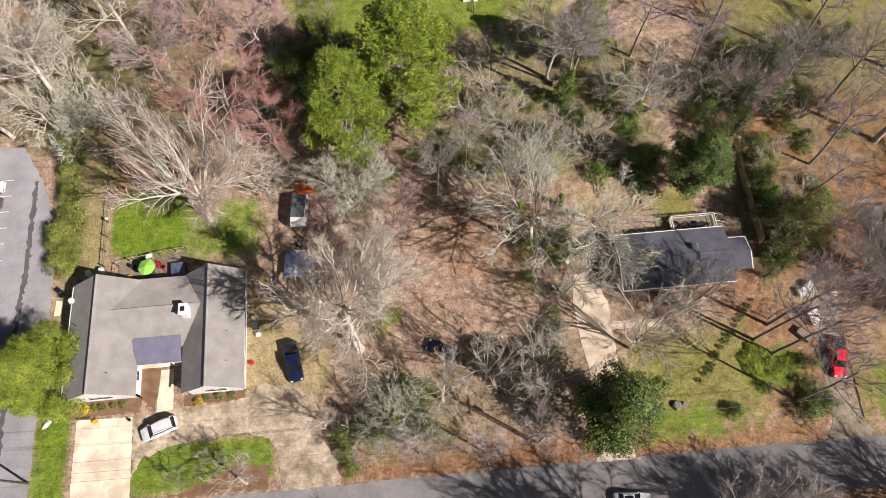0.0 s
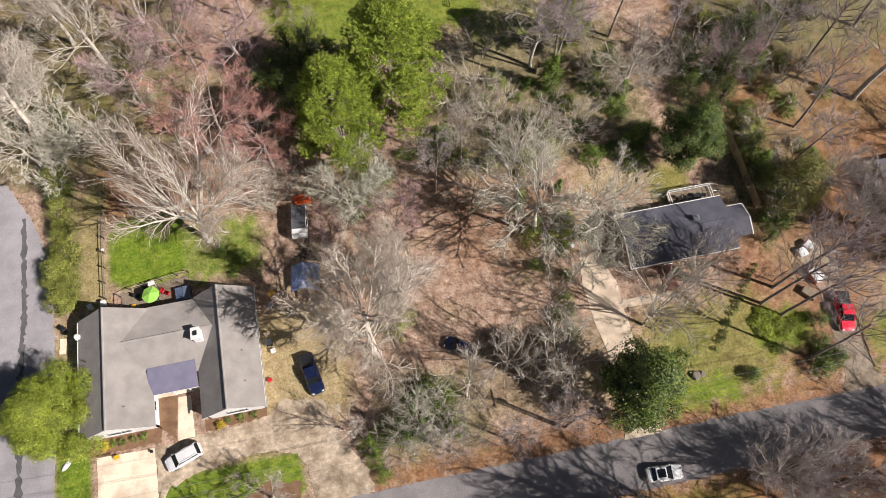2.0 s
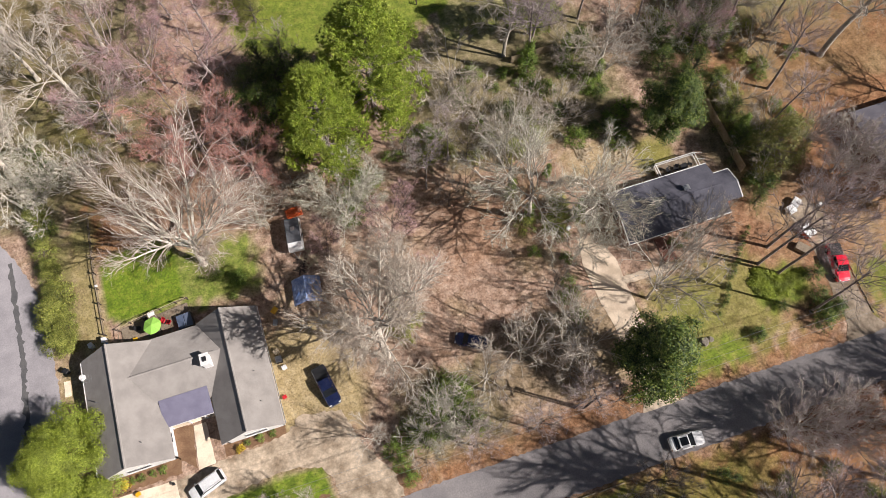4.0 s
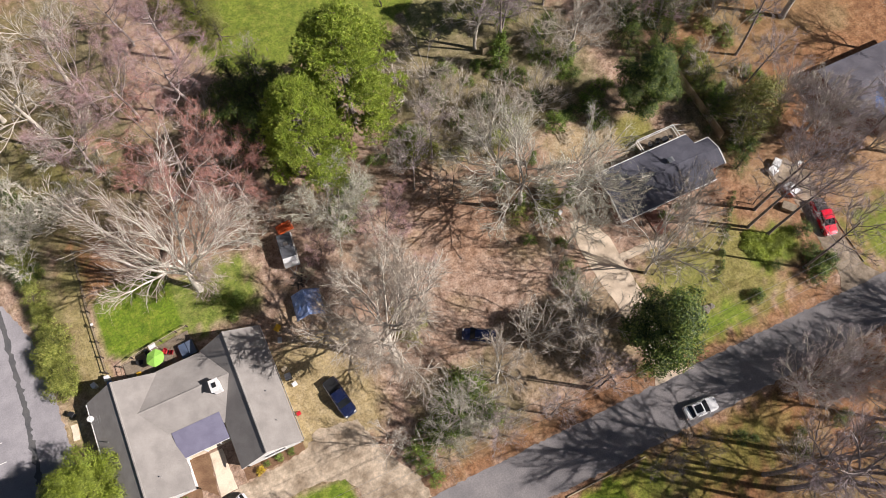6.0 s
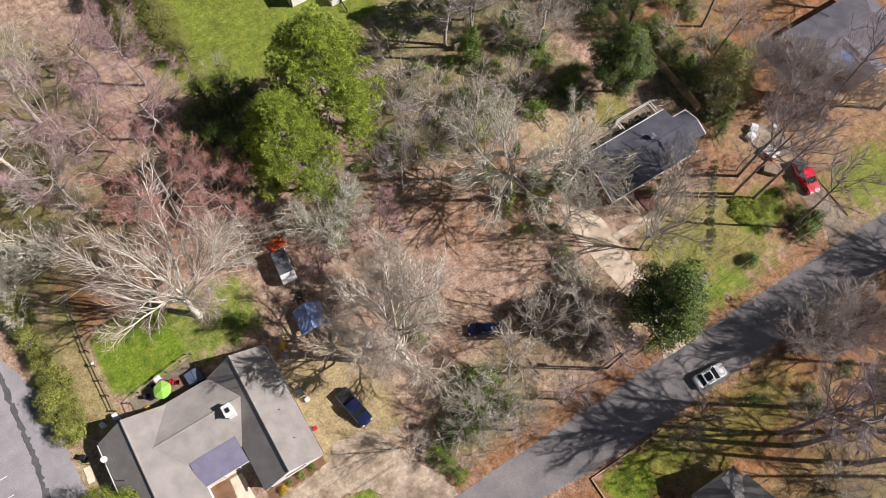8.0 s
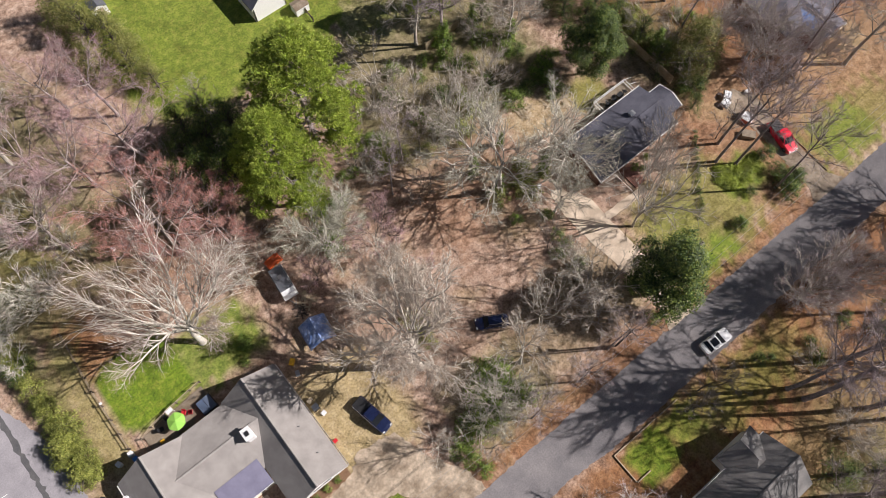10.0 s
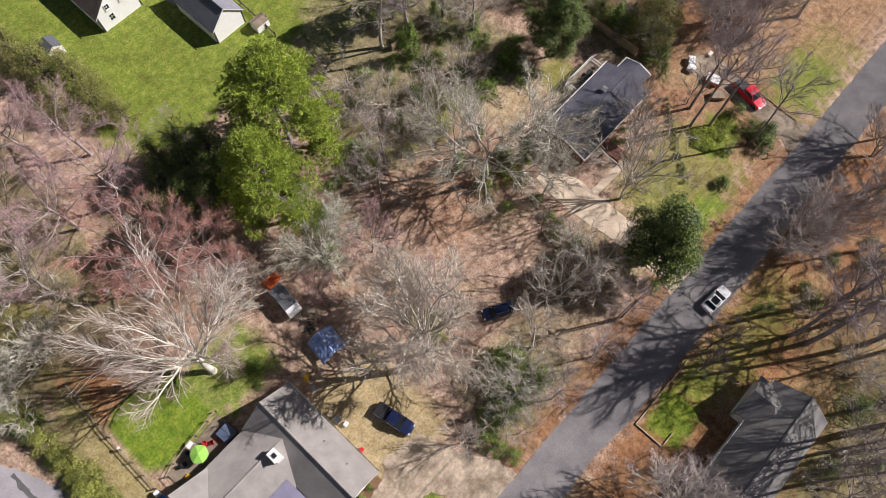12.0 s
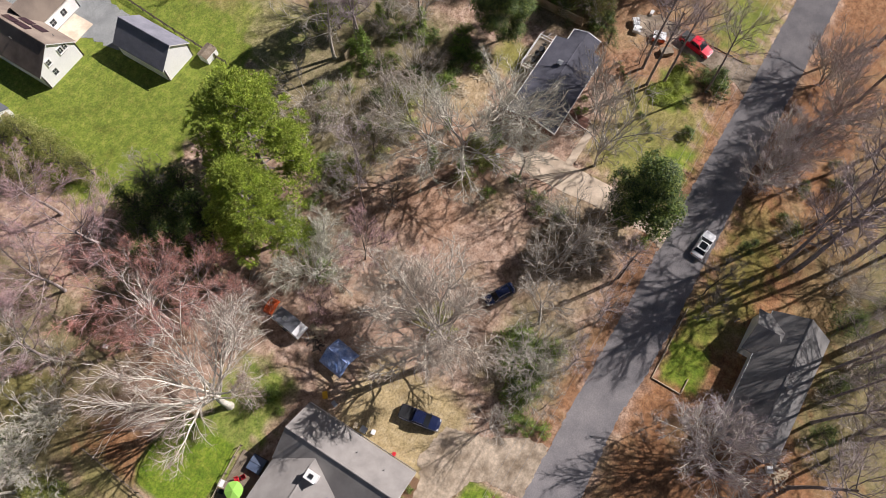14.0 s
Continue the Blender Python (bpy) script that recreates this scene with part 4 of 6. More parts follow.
def blades(C, N, size, width, rng):
    """Small folded leaves, two triangles each, at C, facing about N."""
    n = len(C)
    t = unit(np.cross(N, rng.normal(0, 1, (n, 3))))
    s = unit(np.cross(N, t))
    size, width = np.broadcast_to(size, n)[:, None], np.broadcast_to(width, n)[:, None]
    V = np.stack([C - t * size / 2, C + s * width / 2 - N * width * 0.15, C + t * size / 2, C - s * width / 2 - N * width * 0.15], 1).reshape(-1, 3)
    o = np.arange(n)[:, None, None] * 4
    F = (o + np.array([[0, 1, 2], [0, 2, 3]])[None]).reshape(-1, 3)
    return V, F


def clumps(seed, blobs, per, leaf, width, spread=0.35):
    """Leaves in clumps over the shells of rounded blobs (x, y, z, rx, ry, rz)."""
    rng = np.random.default_rng(seed)
    C, N = [], []
    for x, y, z, rx, ry, rz in blobs:
        m = max(8, int(per * (rx * ry + rx * rz + ry * rz) / 3))
        u = unit(rng.normal(0, 1, (m, 3)))
        u[:, 2] = np.where(u[:, 2] < -0.5, -u[:, 2], u[:, 2])
        at = u * rng.uniform(0.72, 1.06, (m, 1)) * (rx, ry, rz) + (x, y, z)
        k = 9
        c = np.repeat(at, k, 0) + rng.normal(0, spread, (m * k, 3))
        nrm = unit(np.repeat(u, k, 0) + rng.normal(0, 0.38, (m * k, 3)) + (0, 0, 0.45))
        C.append(c)
        N.append(nrm)
    C, N = np.concatenate(C), np.concatenate(N)
    keep = C[:, 2] > 0.05
    return blades(C[keep], N[keep], leaf * rng.uniform(0.7, 1.3, keep.sum()), width * rng.uniform(0.7, 1.3, keep.sum()), rng)


def evergreen(name, label, material, seed, H, R, low=0.15, per=26, leaf=0.3, width=0.16, lobes=26, bark=None, trunk_r=0.28, cone=0.0, category="tree", spread=0.3, group=""):
    """A broadleaved evergreen: trunk with short limbs, and a crown of leaf clumps on uneven lobes."""
    rng = np.random.default_rng(seed)
    ob = thing(name, label, category, group=group)
    wood = [tube(np.array([(0, 0, -0.1), (0.1, 0, H * 0.4), (0, 0.1, H * 0.85)]), np.array([trunk_r, trunk_r * 0.7, 0.04]), 7)]
    blobs = []
    for i in range(lobes):
        f = (i + 0.5) / lobes
        z = H * (low + (0.93 - low) * f)
        shape = math.sin(math.pi * min(1, 0.22 + 0.78 * f) ** 0.8) if not cone else (1 - f) ** 0.8 + 0.12
        d = R * shape * rng.uniform(0.4, 1.0) * (1.2 if i % 4 == 1 else 1.0)
        a = i * 2.399 + rng.uniform(-0.5, 0.5)
        r = R * rng.uniform(0.18, 0.38) * (1.0 if not cone else 0.6 + 0.5 * (1 - f))
        blobs.append((d * math.cos(a), d * math.sin(a), z, r, r, r * 0.75))
        wood.append(tube(np.array([(0, 0, z * 0.7), (d * math.cos(a) * 0.6, d * math.sin(a) * 0.6, z * 0.9), (d * math.cos(a), d * math.sin(a), z)]), np.array([trunk_r * 0.3, 0.06, 0.02]), 5))
    wv, wf = join(wood)
    mesh_object("trunk", wv, wf, bark or BARK_DARK, ob)
    cv, cf = clumps(seed + 1, blobs, per, leaf, width, spread)
    mesh_object("crown", cv, cf, material, ob)
    return ob


def tufts(seed, blobs, per, needles=15, length=0.42):
    """Tufts of needles over the upper shells of flattened blobs (x, y, z, rx, ry, rz)."""
    rng = np.random.default_rng(seed)
    B, D = [], []
    for x, y, z, rx, ry, rz in blobs:
        m = max(8, int(per * (rx * ry + rx * rz + ry * rz) / 3))
        u = unit(rng.normal(0, 1, (m, 3)))
        u[:, 2] = np.where(u[:, 2] < -0.3, -u[:, 2], u[:, 2])
        at = u * rng.uniform(0.55, 1.05, (m, 1)) * (rx, ry, rz) + (x, y, z)
        B.append(np.repeat(at, needles, 0))
        D.append(unit(np.repeat(u * 0.7 + (0, 0, 0.35), needles, 0) + rng.normal(0, 0.6, (m * needles, 3))))
    B, D = np.concatenate(B), np.concatenate(D)
    return slivers(B, D, length * rng.uniform(0.7, 1.2, len(B)), rng.uniform(0.028, 0.05, len(B)))


def pine(name, label, seed, H, R, material, first=0.3, lobes=60, per=30, group=""):
    """A tall pine: bare lower trunk, limbs in rising tiers, each ending in flat lobes of needle tufts."""
    rng = np.random.default_rng(seed)
    ob = thing(name, label, "tree", group=group)
    trunk = np.array([(rng.normal(0, 0.12), rng.normal(0, 0.12), z) for z in np.linspace(-0.1, H * 0.97, 9)])
    wood, blobs = [tube(trunk, np.linspace(0.36, 0.05, 9), 8)], []
    for i in range(lobes):
        f = (i + 0.5) / lobes
        z = H * (first + (0.97 - first) * f)
        reach = R * (1 - f ** 1.7 * 0.93) * min(1, 0.75 + 0.9 * f) * rng.uniform(0.3, 1.0) ** 0.6
        a = i * 2.399 + rng.uniform(-0.4, 0.4)
        c = np.array((reach * math.cos(a), reach * math.sin(a), z))
        wood.append(tube(np.array([(0, 0, z - 0.35 * reach), c * 0.55 + (0, 0, z * 0.45 - 0.2 * reach), c]), np.array([0.1, 0.07, 0.03]), 5))
        r = R * rng.uniform(0.15, 0.27) * (1.1 - 0.3 * f)
        blobs.append((*c, r, r, r * 0.5))
        blobs.append((*(c * (0.72, 0.72, 1) + (rng.normal(0, 0.5), rng.normal(0, 0.5), -0.25 * r)), r * 0.7, r * 0.7, r * 0.35))
    wv, wf = join(wood)
    mesh_object("trunk", wv, wf, BARK, ob)
    cv, cf = tufts(seed + 1, blobs, per)
    mesh_object("crown", cv, cf, material, ob)
    return ob


def plant(model, x, y, turn=0.0, size=1.0, flat=1.0, label=""):
    """A copy of a model on the ground at x, y."""
    c = copy_thing(model, pose(x, y, 0, 0, 0, turn))
    c.scale = (size * flat, size * flat, size)
    if label:
        tagged(c, label)
    return c


def settle(model, x, y, turn=0.0, size=1.0):
    model.matrix_basis = pose(x, y, 0, 0, 0, turn)
    model.scale = (size, size, size)
    return model


# the single trees
sycamore = tree_model("sycamore_tree", BARK_WHITE, TWIG_ROSE, "big bare sycamore with white spreading limbs over the lawn", seed=100, H=25, R=9.7, trunk_r=0.5, fork=3.6,
                      limbs=15, leader=0.27, rise=1.0, subs=11, thirds=7, twigs=8, twig_len=1.15, twig_r=0.0068, lean=(0.0, 0.12), wob=0.11, thick=0.75, slender=1.2, forks=3, vary=0.4, bias=(0.0, 0.12), spread=(0.35, 0.75))
settle(sycamore, -28.4, 49.3)
maple = tree_model("maple_tree", BARK, TWIG_RED, "bare maple with red budding twigs", group="red maples", seed=12, H=21, R=8.8, trunk_r=0.36, fork=7, limbs=13, leader=0.65, rise=0.6,
                   subs=8, thirds=6, twigs=9, twig_len=0.85, twig_r=0.0085, thick=0.7, forks=3)
settle(maple, -24.0, 62.0)
plant(maple, -17.6, 58.2, 130, 0.75)
oak = tree_model("oak_tree", BARK_PALE, TWIG_TAN, "large bare oak with a wide grey crown over the yard", group="oaks", seed=13, H=23, R=8.6, trunk_r=0.58, fork=4.5, limbs=24, leader=0.66, rise=0.55,
                 subs=9, thirds=7, twigs=6, twig_len=1.35, twig_r=0.0082, lean=(0.06, 0.1), forks=2, thick=1.15, slender=0.7, wob=0.14, bias=(0.12, 0.3))
settle(oak, -7.6, 28.0)
for x, y, turn, size in ((-3.0, 37.6, 70, 0.58),):
    plant(oak, x, y, turn, size)
multi = tree_model("small_tree", BARK_PALE, TWIG_GREEN, "small many-stemmed bare tree with grey-green twigs", seed=14, H=13.0, R=5.6, trunk_r=0.17, fork=1.5, limbs=24, leader=0.5, rise=0.9, stems=5,
                   subs=7, thirds=6, twigs=6, twig_len=0.9, twig_r=0.0075, wob=0.05, thick=0.9, forks=3)
settle(multi, -7.2, 50.0)
redbud = tree_model("redbud_tree", BARK_DARK, TWIG_PINK, "young redbud with pink-red twigs", group="redbuds", seed=15, H=10, R=4.8, trunk_r=0.12, fork=1.2, limbs=12, leader=0.6, rise=0.7,
                    subs=6, thirds=6, twigs=7, twig_len=0.7, twig_r=0.008, thick=0.6)
settle(redbud, -1.8, 45.6)
plant(redbud, -11.2, 46.6, 60, 0.6)
pale = tree_model("tree", BARK_PALE, TWIG_GREY, "bare grey tree with a broad twiggy crown", group="bare trees", seed=16, H=20, R=8.2, trunk_r=0.38, fork=6.5, limbs=11, leader=0.65, rise=0.5,
                  subs=7, thirds=5, twigs=5, twig_len=1.3, twig_r=0.0085, forks=2, thick=0.9, slender=0.8, wob=0.13)
pink = tree_model("tree", BARK, TWIG_PINK, "bare tree with a pinkish budding crown", group="budding trees", seed=17, H=17, R=7.2, trunk_r=0.28, fork=5, limbs=11, leader=0.65, rise=0.6,
                  subs=6, thirds=5, twigs=8, twig_len=1.0, twig_r=0.008, thick=0.7, forks=2)
tall = tree_model("tree", BARK, TWIG_MAUVE, "tall bare woodland tree with mauve-grey twigs", group="woodland trees", seed=18, H=23, R=5.4, trunk_r=0.3, fork=12.0, limbs=11, leader=0.82, rise=0.8,
                  subs=6, thirds=5, twigs=4, twig_len=1.2, twig_r=0.0085, sway=0.02, thick=0.8, forks=2)
dense = tree_model("tree", BARK_PALE, TWIG_DARK, "bare tree with dense mauve-grey upright twigs", group="street trees", seed=19, H=14, R=6.6, trunk_r=0.24, fork=1.4, limbs=22, leader=0.45, rise=1.2, stems=2,
                   subs=7, thirds=6, twigs=5, twig_len=1.2, twig_r=0.009, wob=0.09, thick=0.95, forks=2)
slim = tree_model("tree", BARK, TWIG_MAUVE, "tall slim bare tree with a high thin crown", group="slim trees", seed=23, H=24, R=6.0, trunk_r=0.25, fork=11.0, limbs=11, leader=0.78, rise=0.9,
                  subs=6, thirds=5, twigs=3, twig_len=1.1, twig_r=0.0095, thick=0.7, slender=0.8, sway=0.015, forks=1)
young = tree_model("sapling", BARK_DARK, TWIG_GREY, "slim bare sapling with few thin twigs", group="saplings", seed=20, H=7, R=2.8, trunk_r=0.08, fork=1.5, limbs=9, leader=0.8, rise=0.8,
                   subs=3, thirds=4, twigs=5, twig_len=0.7, twig_r=0.0101, thick=0.5, forks=2)
brush = tree_model("shrub", BARK_PALE, TWIG_GREY, "tangled leafless grey brush", "shrub", group="brush", seed=21, H=4.8, R=3.4, trunk_r=0.07, fork=0.5, limbs=12, leader=0.5, rise=0.7, stems=4,
                   subs=3, thirds=3, twigs=3, twig_len=1.0, twig_r=0.0095, thick=0.6)
thicket = tree_model("shrub", BARK_PALE, TWIG_GREEN, "leafless thicket with green-grey twigs", "shrub", group="thickets", seed=22, H=4.8, R=3.4, trunk_r=0.07, fork=0.4, limbs=12, leader=0.5, rise=0.8, stems=4,
                     subs=3, thirds=3, twigs=3, twig_len=1.0, twig_r=0.0095)

lichen = tree_model("tree", BARK_PALE, TWIG_GREEN, "bare tree with pale lichen-green twigs", group="lichen trees", seed=26, H=19, R=8.6, trunk_r=0.4, fork=7.0, limbs=12, leader=0.55, rise=0.5,
                    subs=8, thirds=5, twigs=4, twig_len=1.25, twig_r=0.0085, forks=2, thick=1.1, slender=0.75, wob=0.15, vary=0.5)
split = tree_model("tree", BARK_PALE, TWIG_GREY, "thin bare tree forked low into steep pale stems", group="forked trees", seed=27, H=19, R=5.6, trunk_r=0.2, fork=2.2, limbs=8, leader=0.3, rise=2.2,
                   subs=7, thirds=5, twigs=4, twig_len=1.0, twig_r=0.009, wob=0.08, thick=0.8, slender=1.5, forks=2)
settle(split, 28.7, 24.7, 40)
for x, y, turn, size in ((9.0, 22.4, 110, 0.72), (15.4, 21.0, 250, 0.78), (36.9, 29.2, 200, 0.6), (-12.6, 18.4, 10, 0.45)):
    plant(split, x, y, turn, size)
settle(lichen, 17.5, 41.2, 60, 1.0)
for x, y, turn, size in ((24.2, 39.4, 160, 0.92), (21.4, 33.4, 200, 0.5), (16.2, 45.4, 0, 0.85), (27.6, 36.6, 80, 0.62), (-3.5, 17.5, 40, 0.45), (-51.5, 66, 120, 0.6)):
    plant(lichen, x, y, turn, size)
settle(pale, -53.5, 74)
for x, y, turn, size in ((-52, 71, 20, 1.05), (-40, 79.5, 150, 0.95), (-58, 80, 80, 1.0), (-47, 88, 300, 0.95),
                         (-36, 90, 30, 0.9), (-22.6, 12.0, 80, 0.42), (72, 53, 10, 1.25), (63, 34, 120, 0.6), (74.3, 23.4, 10, 0.85), (83, 40, 60, 0.8), (39.5, 30.6, 45, 0.45),
                         (-59, 66, 200, 0.8), (3, 20, 90, 0.6), (-50, 96, 40, 1.0), (36, 60, 80, 0.75), (24, 69, 30, 0.8), (78, 66, 90, 0.9), (-62, 92, 5, 1)):
    plant(pale, x, y, turn, size)
settle(pink, -19.8, 76.5)
for x, y, turn, size in ((-28, 79, 80, 0.9), (-36, 73.0, 260, 0.85), (-19.5, 87.5, 310, 0.9), (-25, 93, 20, 0.8), (-33.5, 84, 140, 0.9), (1.0, 38, 10, 0.3), (52, 60, 10, 0.7)):
    plant(pink, x, y, turn, size)
settle(tall, 28.9, -7.2, 0, 1.2)
for x, y, turn, size in ((12, -24, 60, 1.0), (17, -26, 10, 1.0), (1, -17.5, 90, 0.9), (28.2, -4.9, 20, 1.0), (37.8, -7.4, 50, 1.2), (34.3, -13.2, 300, 1.2), (44.5, -15.0, 140, 1.3), (52, -10, 20, 1), (27, -21, 70, 1), (60, -5, 220, 0.9), (57, 60, 30, 0.8), (61, 50, 70, 0.75), (66, 60, 130, 0.8), (58, 44, 200, 0.6), (64, 70, 0, 0.8), (45, 66, 60, 0.7), (52, 76, 99, 0.8), (38, 72, 190, 0.7), (70, 80, 10, 0.8), (50, -17, 270, 1), (66, -12, 0, 1), (25.8, 64.2, 30, 0.85), (27.0, 66.5, 200, 0.8), (-8, -22, 10, 1), (72, -4, 45, 0.9)):
    plant(tall, x, y, turn, size)
settle(slim, 45.7, 24.3, 0, 0.9)
for x, y, turn, size in ((49.3, 15.8, 140, 0.8), (48.2, 26.2, 300, 0.95), (47.8, 22.2, 20, 0.9), (17.6, -16.2, 100, 0.95), (22.4, -17.4, 66, 0.95), (14.0, -17.4, 140, 0.9), (10.2, -17.0, 220, 0.9), (19.8, -18.6, 10, 0.95), (38, -17.5, 300, 1.1),
                         (7.5, 13.2, 200, 0.5), (-0.5, 13.6, 250, 0.5), (13.5, 14.0, 20, 0.55), (5.0, 50.5, 60, 0.55), (9.5, 54.0, 170, 0.55), (66, 28, 100, 0.9), (-9.5, 76.0, 10, 0.5)):
    plant(slim, x, y, turn, size)
settle(dense, 38.4, 2.0, 0, 0.72)
for x, y, turn, size in ((44.6, 0.6, 60, 0.7), (51.5, -1.6, 200, 0.8), (60, 1.0, 300, 0.7), (64.0, 33.0, 140, 0.75), (69.5, 27.2, 250, 0.6), (61.0, 38.5, 20, 0.6), (-0.8, -6.4, 60, 0.95)):
    plant(dense, x, y, turn, size)
settle(young, 9.8, 47.6)
for x, y, turn, size in ((18.8, 2.4, 60, 1.15), (21.5, 1.2, 200, 0.9), (15.8, 1.4, 20, 0.8), (7.2, 46.6, 60, 0.9), (29.6, 24.0, 120, 0.8), (2.0, 14.5, 200, 0.8), (-7, 14.0, 280, 0.8), (-2.5, 1.5, 10, 0.8), (48.5, 27, 40, 0.9), (12, 53, 0, 1), (3.5, 57, 80, 1), (19, 13, 150, 0.8), (-26, 15, 220, 0.7),
                         (-30.5, 13, 20, 0.6), (17, 30, 100, 0.8), (22.5, 97, 30, 0.8), (8.5, 13.5, 33, 0.8), (-11, 35, 10, 0.6)):
    plant(young, x, y, turn, size)
settle(brush, -14, 57.5)
rng = np.random.default_rng(5)
for cx, cy, rx, ry, n, model, s0, s1 in ((24, 61, 15, 8.5, 17, brush, 0.8, 1.5), (-48.6, 70, 1.8, 9, 8, thicket, 0.6, 1.1), (-3.6, 18.6, 5.5, 4.0, 4, thicket, 0.7, 1.2), (12.5, 19.5, 6, 3.5, 2, brush, 0.7, 1.0),
                                         (-14, 70, 7, 5, 6, brush, 0.7, 1.2), (54, 42, 4, 7, 5, brush, 0.7, 1.2), (-40, 72, 9, 8, 8, thicket, 0.8, 1.3), (42, -9, 14, 6, 5, brush, 0.7, 1.2), (52, 64, 8, 8, 8, thicket, 0.9, 1.4), (66, 66, 8, 8, 4, brush, 0.9, 1.4), (12, 55.5, 9, 3, 4, thicket, 0.6, 1.0),
                                         (-20, 55, 4, 3, 4, thicket, 0.5, 0.9), (58, 56, 9, 12, 6, brush, 0.6, 1.2), (-50, 80, 10, 10, 7, thicket, 0.9, 1.3), (14, -20, 12, 3.5, 7, brush, 0.8, 1.3), (28, -17, 8, 4, 5, brush, 0.7, 1.1), (18, 25, 3, 4, 4, thicket, 0.5, 0.8)):
    for _ in range(n):
        a, r = rng.uniform(0, 6.28), math.sqrt(rng.uniform(0, 1))
        plant(model, cx + rx * r * math.cos(a), cy + ry * r * math.sin(a), rng.uniform(0, 360), rng.uniform(s0, s1))
settle(thicket, -6.5, 16.5)

# evergreens
pine_a = pine("pine_tree", "tall green loblolly pine with open tiers of needles", 31, 26, 7.4, NEEDLE, 0.2, per=62, group="pines")
settle(pine_a, -6.9, 58.0, 0, 0.95)
plant(pine_a, 1.4, 64.6, 140, 1.0, 1.25)
plant(pine_a, 29.2, 71.6, 250, 0.6)
magnolia = evergreen("magnolia_tree", "dense dark green magnolia beside the driveway", LEAF_DARK, 33, 17.5, 5.0, 0.22, 44, 0.34, 0.17, 46, group="magnolias")
settle(magnolia, 23.4, 15.8)
plant(magnolia, 41.3, 47.8, 100, 0.85)
holly = evergreen("holly_tree", "rounded bright green evergreen beside the side road", NEEDLE_BRIGHT, 34, 10.5, 5.4, 0.08, 64, 0.26, 0.1, 74, spread=0.22)
settle(holly, -49.0, 27.3)
cedar = evergreen("cedar_tree", "bushy olive-green conical cedar", LEAF_OLIVE, 35, 8, 3.2, 0.04, 34, 0.24, 0.12, 30, cone=1, group="cedars")
settle(cedar, -13.6, 92.5)
for x, y, turn, size in ((-13.2, 98, 40, 1.1), (-15.5, 102, 90, 1.2), (-12, 88, 150, 0.8), (-16.5, 108, 200, 1.2), (-17.5, 96, 250, 1.0)):
    plant(cedar, x, y, turn, size)
olive_tree = evergreen("tree", "broad olive-green tree with a thin leafy crown", LEAF_OLIVE, 36, 10, 5.0, 0.2, 16, 0.28, 0.14, 30, bark=BARK, group="olive trees")
settle(olive_tree, 54.5, 39.0)
# Cedars north-west of the pines stand in for deep shade over bare twigs.
dark_cedar = evergreen("cedar_tree", "dark green cedar, in places standing in for deep shade", LEAF_DARK, 37, 7, 2.8, 0.04, 24, 0.22, 0.1, 26, cone=1, group="dark cedars")
settle(dark_cedar, -15.5, 67)
for x, y, turn, size in ((46, 58.5, 0, 0.9), (47.5, 61.5, 50, 0.9), (48, 55.5, 30, 0.8), (51.8, 52.5, 70, 0.8), (-10, 76, 0, 1.3), (-13, 78, 40, 1.2), (-7, 74, 80, 1.2), (-18, 70, 120, 1.2), (-12.5, 66.5, 0, 1.3), (-14.2, 69.5, 50, 1.3), (-9, 69, 90, 1.2), (-11, 73, 20, 1.3), (-15, 74, 70, 1.2), (-7.5, 65, 110, 1.1), (-12, 70, 40, 1.1), (-17, 71.5, 90, 0.9), (-10, 65.5, 10, 0.8), (27.6, 0.5, 30, 0.45), (29.0, -0.4, 80, 0.35), (24, -15.5, 150, 1.0), (15.5, -17.0, 60, 0.8), (9, -18, 20, 0.7), (19.5, -20.5, 120, 0.9), (29, -19, 0, 0.9), (51, 42, 100, 0.9), (49.5, 33, 0, 0.6), (52, 47, 80, 0.9), (3.5, 76, 10, 0.9), (20, 58, 200, 0.7), (35, 66, 20, 0.9), (48, 62, 80, 1.1), (50.5, 56, 30, 1), (52, 60, 10, 1.1), (57, 66, 60, 1.2), (62, 68, 0, 1.1), (31, 73, 0, 1.0), (70, 70, 0, 1.0), (44, -8, 0, 0.7)):
    plant(dark_cedar, x, y, turn, size)
shrub_green = evergreen("shrub", "low leafy green shrub", LEAF_GREEN, 38, 1.8, 1.5, 0.1, 17, 0.2, 0.11, 14, trunk_r=0.05, category="shrub", spread=0.2, group="green shrubs")
settle(shrub_green, 41, 15.4, 0, 0.75)
shrub_dark = evergreen("shrub", "dense dark evergreen shrub", LEAF_DARK, 39, 2.4, 1.7, 0.1, 17, 0.2, 0.11, 16, trunk_r=0.05, category="shrub", spread=0.2, group="dark shrubs")
settle(shrub_dark, 50.6, 15.2, 0, 1.1)
shrub_olive = evergreen("shrub", "rounded olive-green shrub with small leaves", LEAF_HEDGE, 40, 2.2, 1.6, 0.1, 17, 0.2, 0.11, 15, trunk_r=0.05, category="shrub", spread=0.2, group="olive shrubs")
settle(shrub_olive, -48.4, 44.0, 0, 1.1)
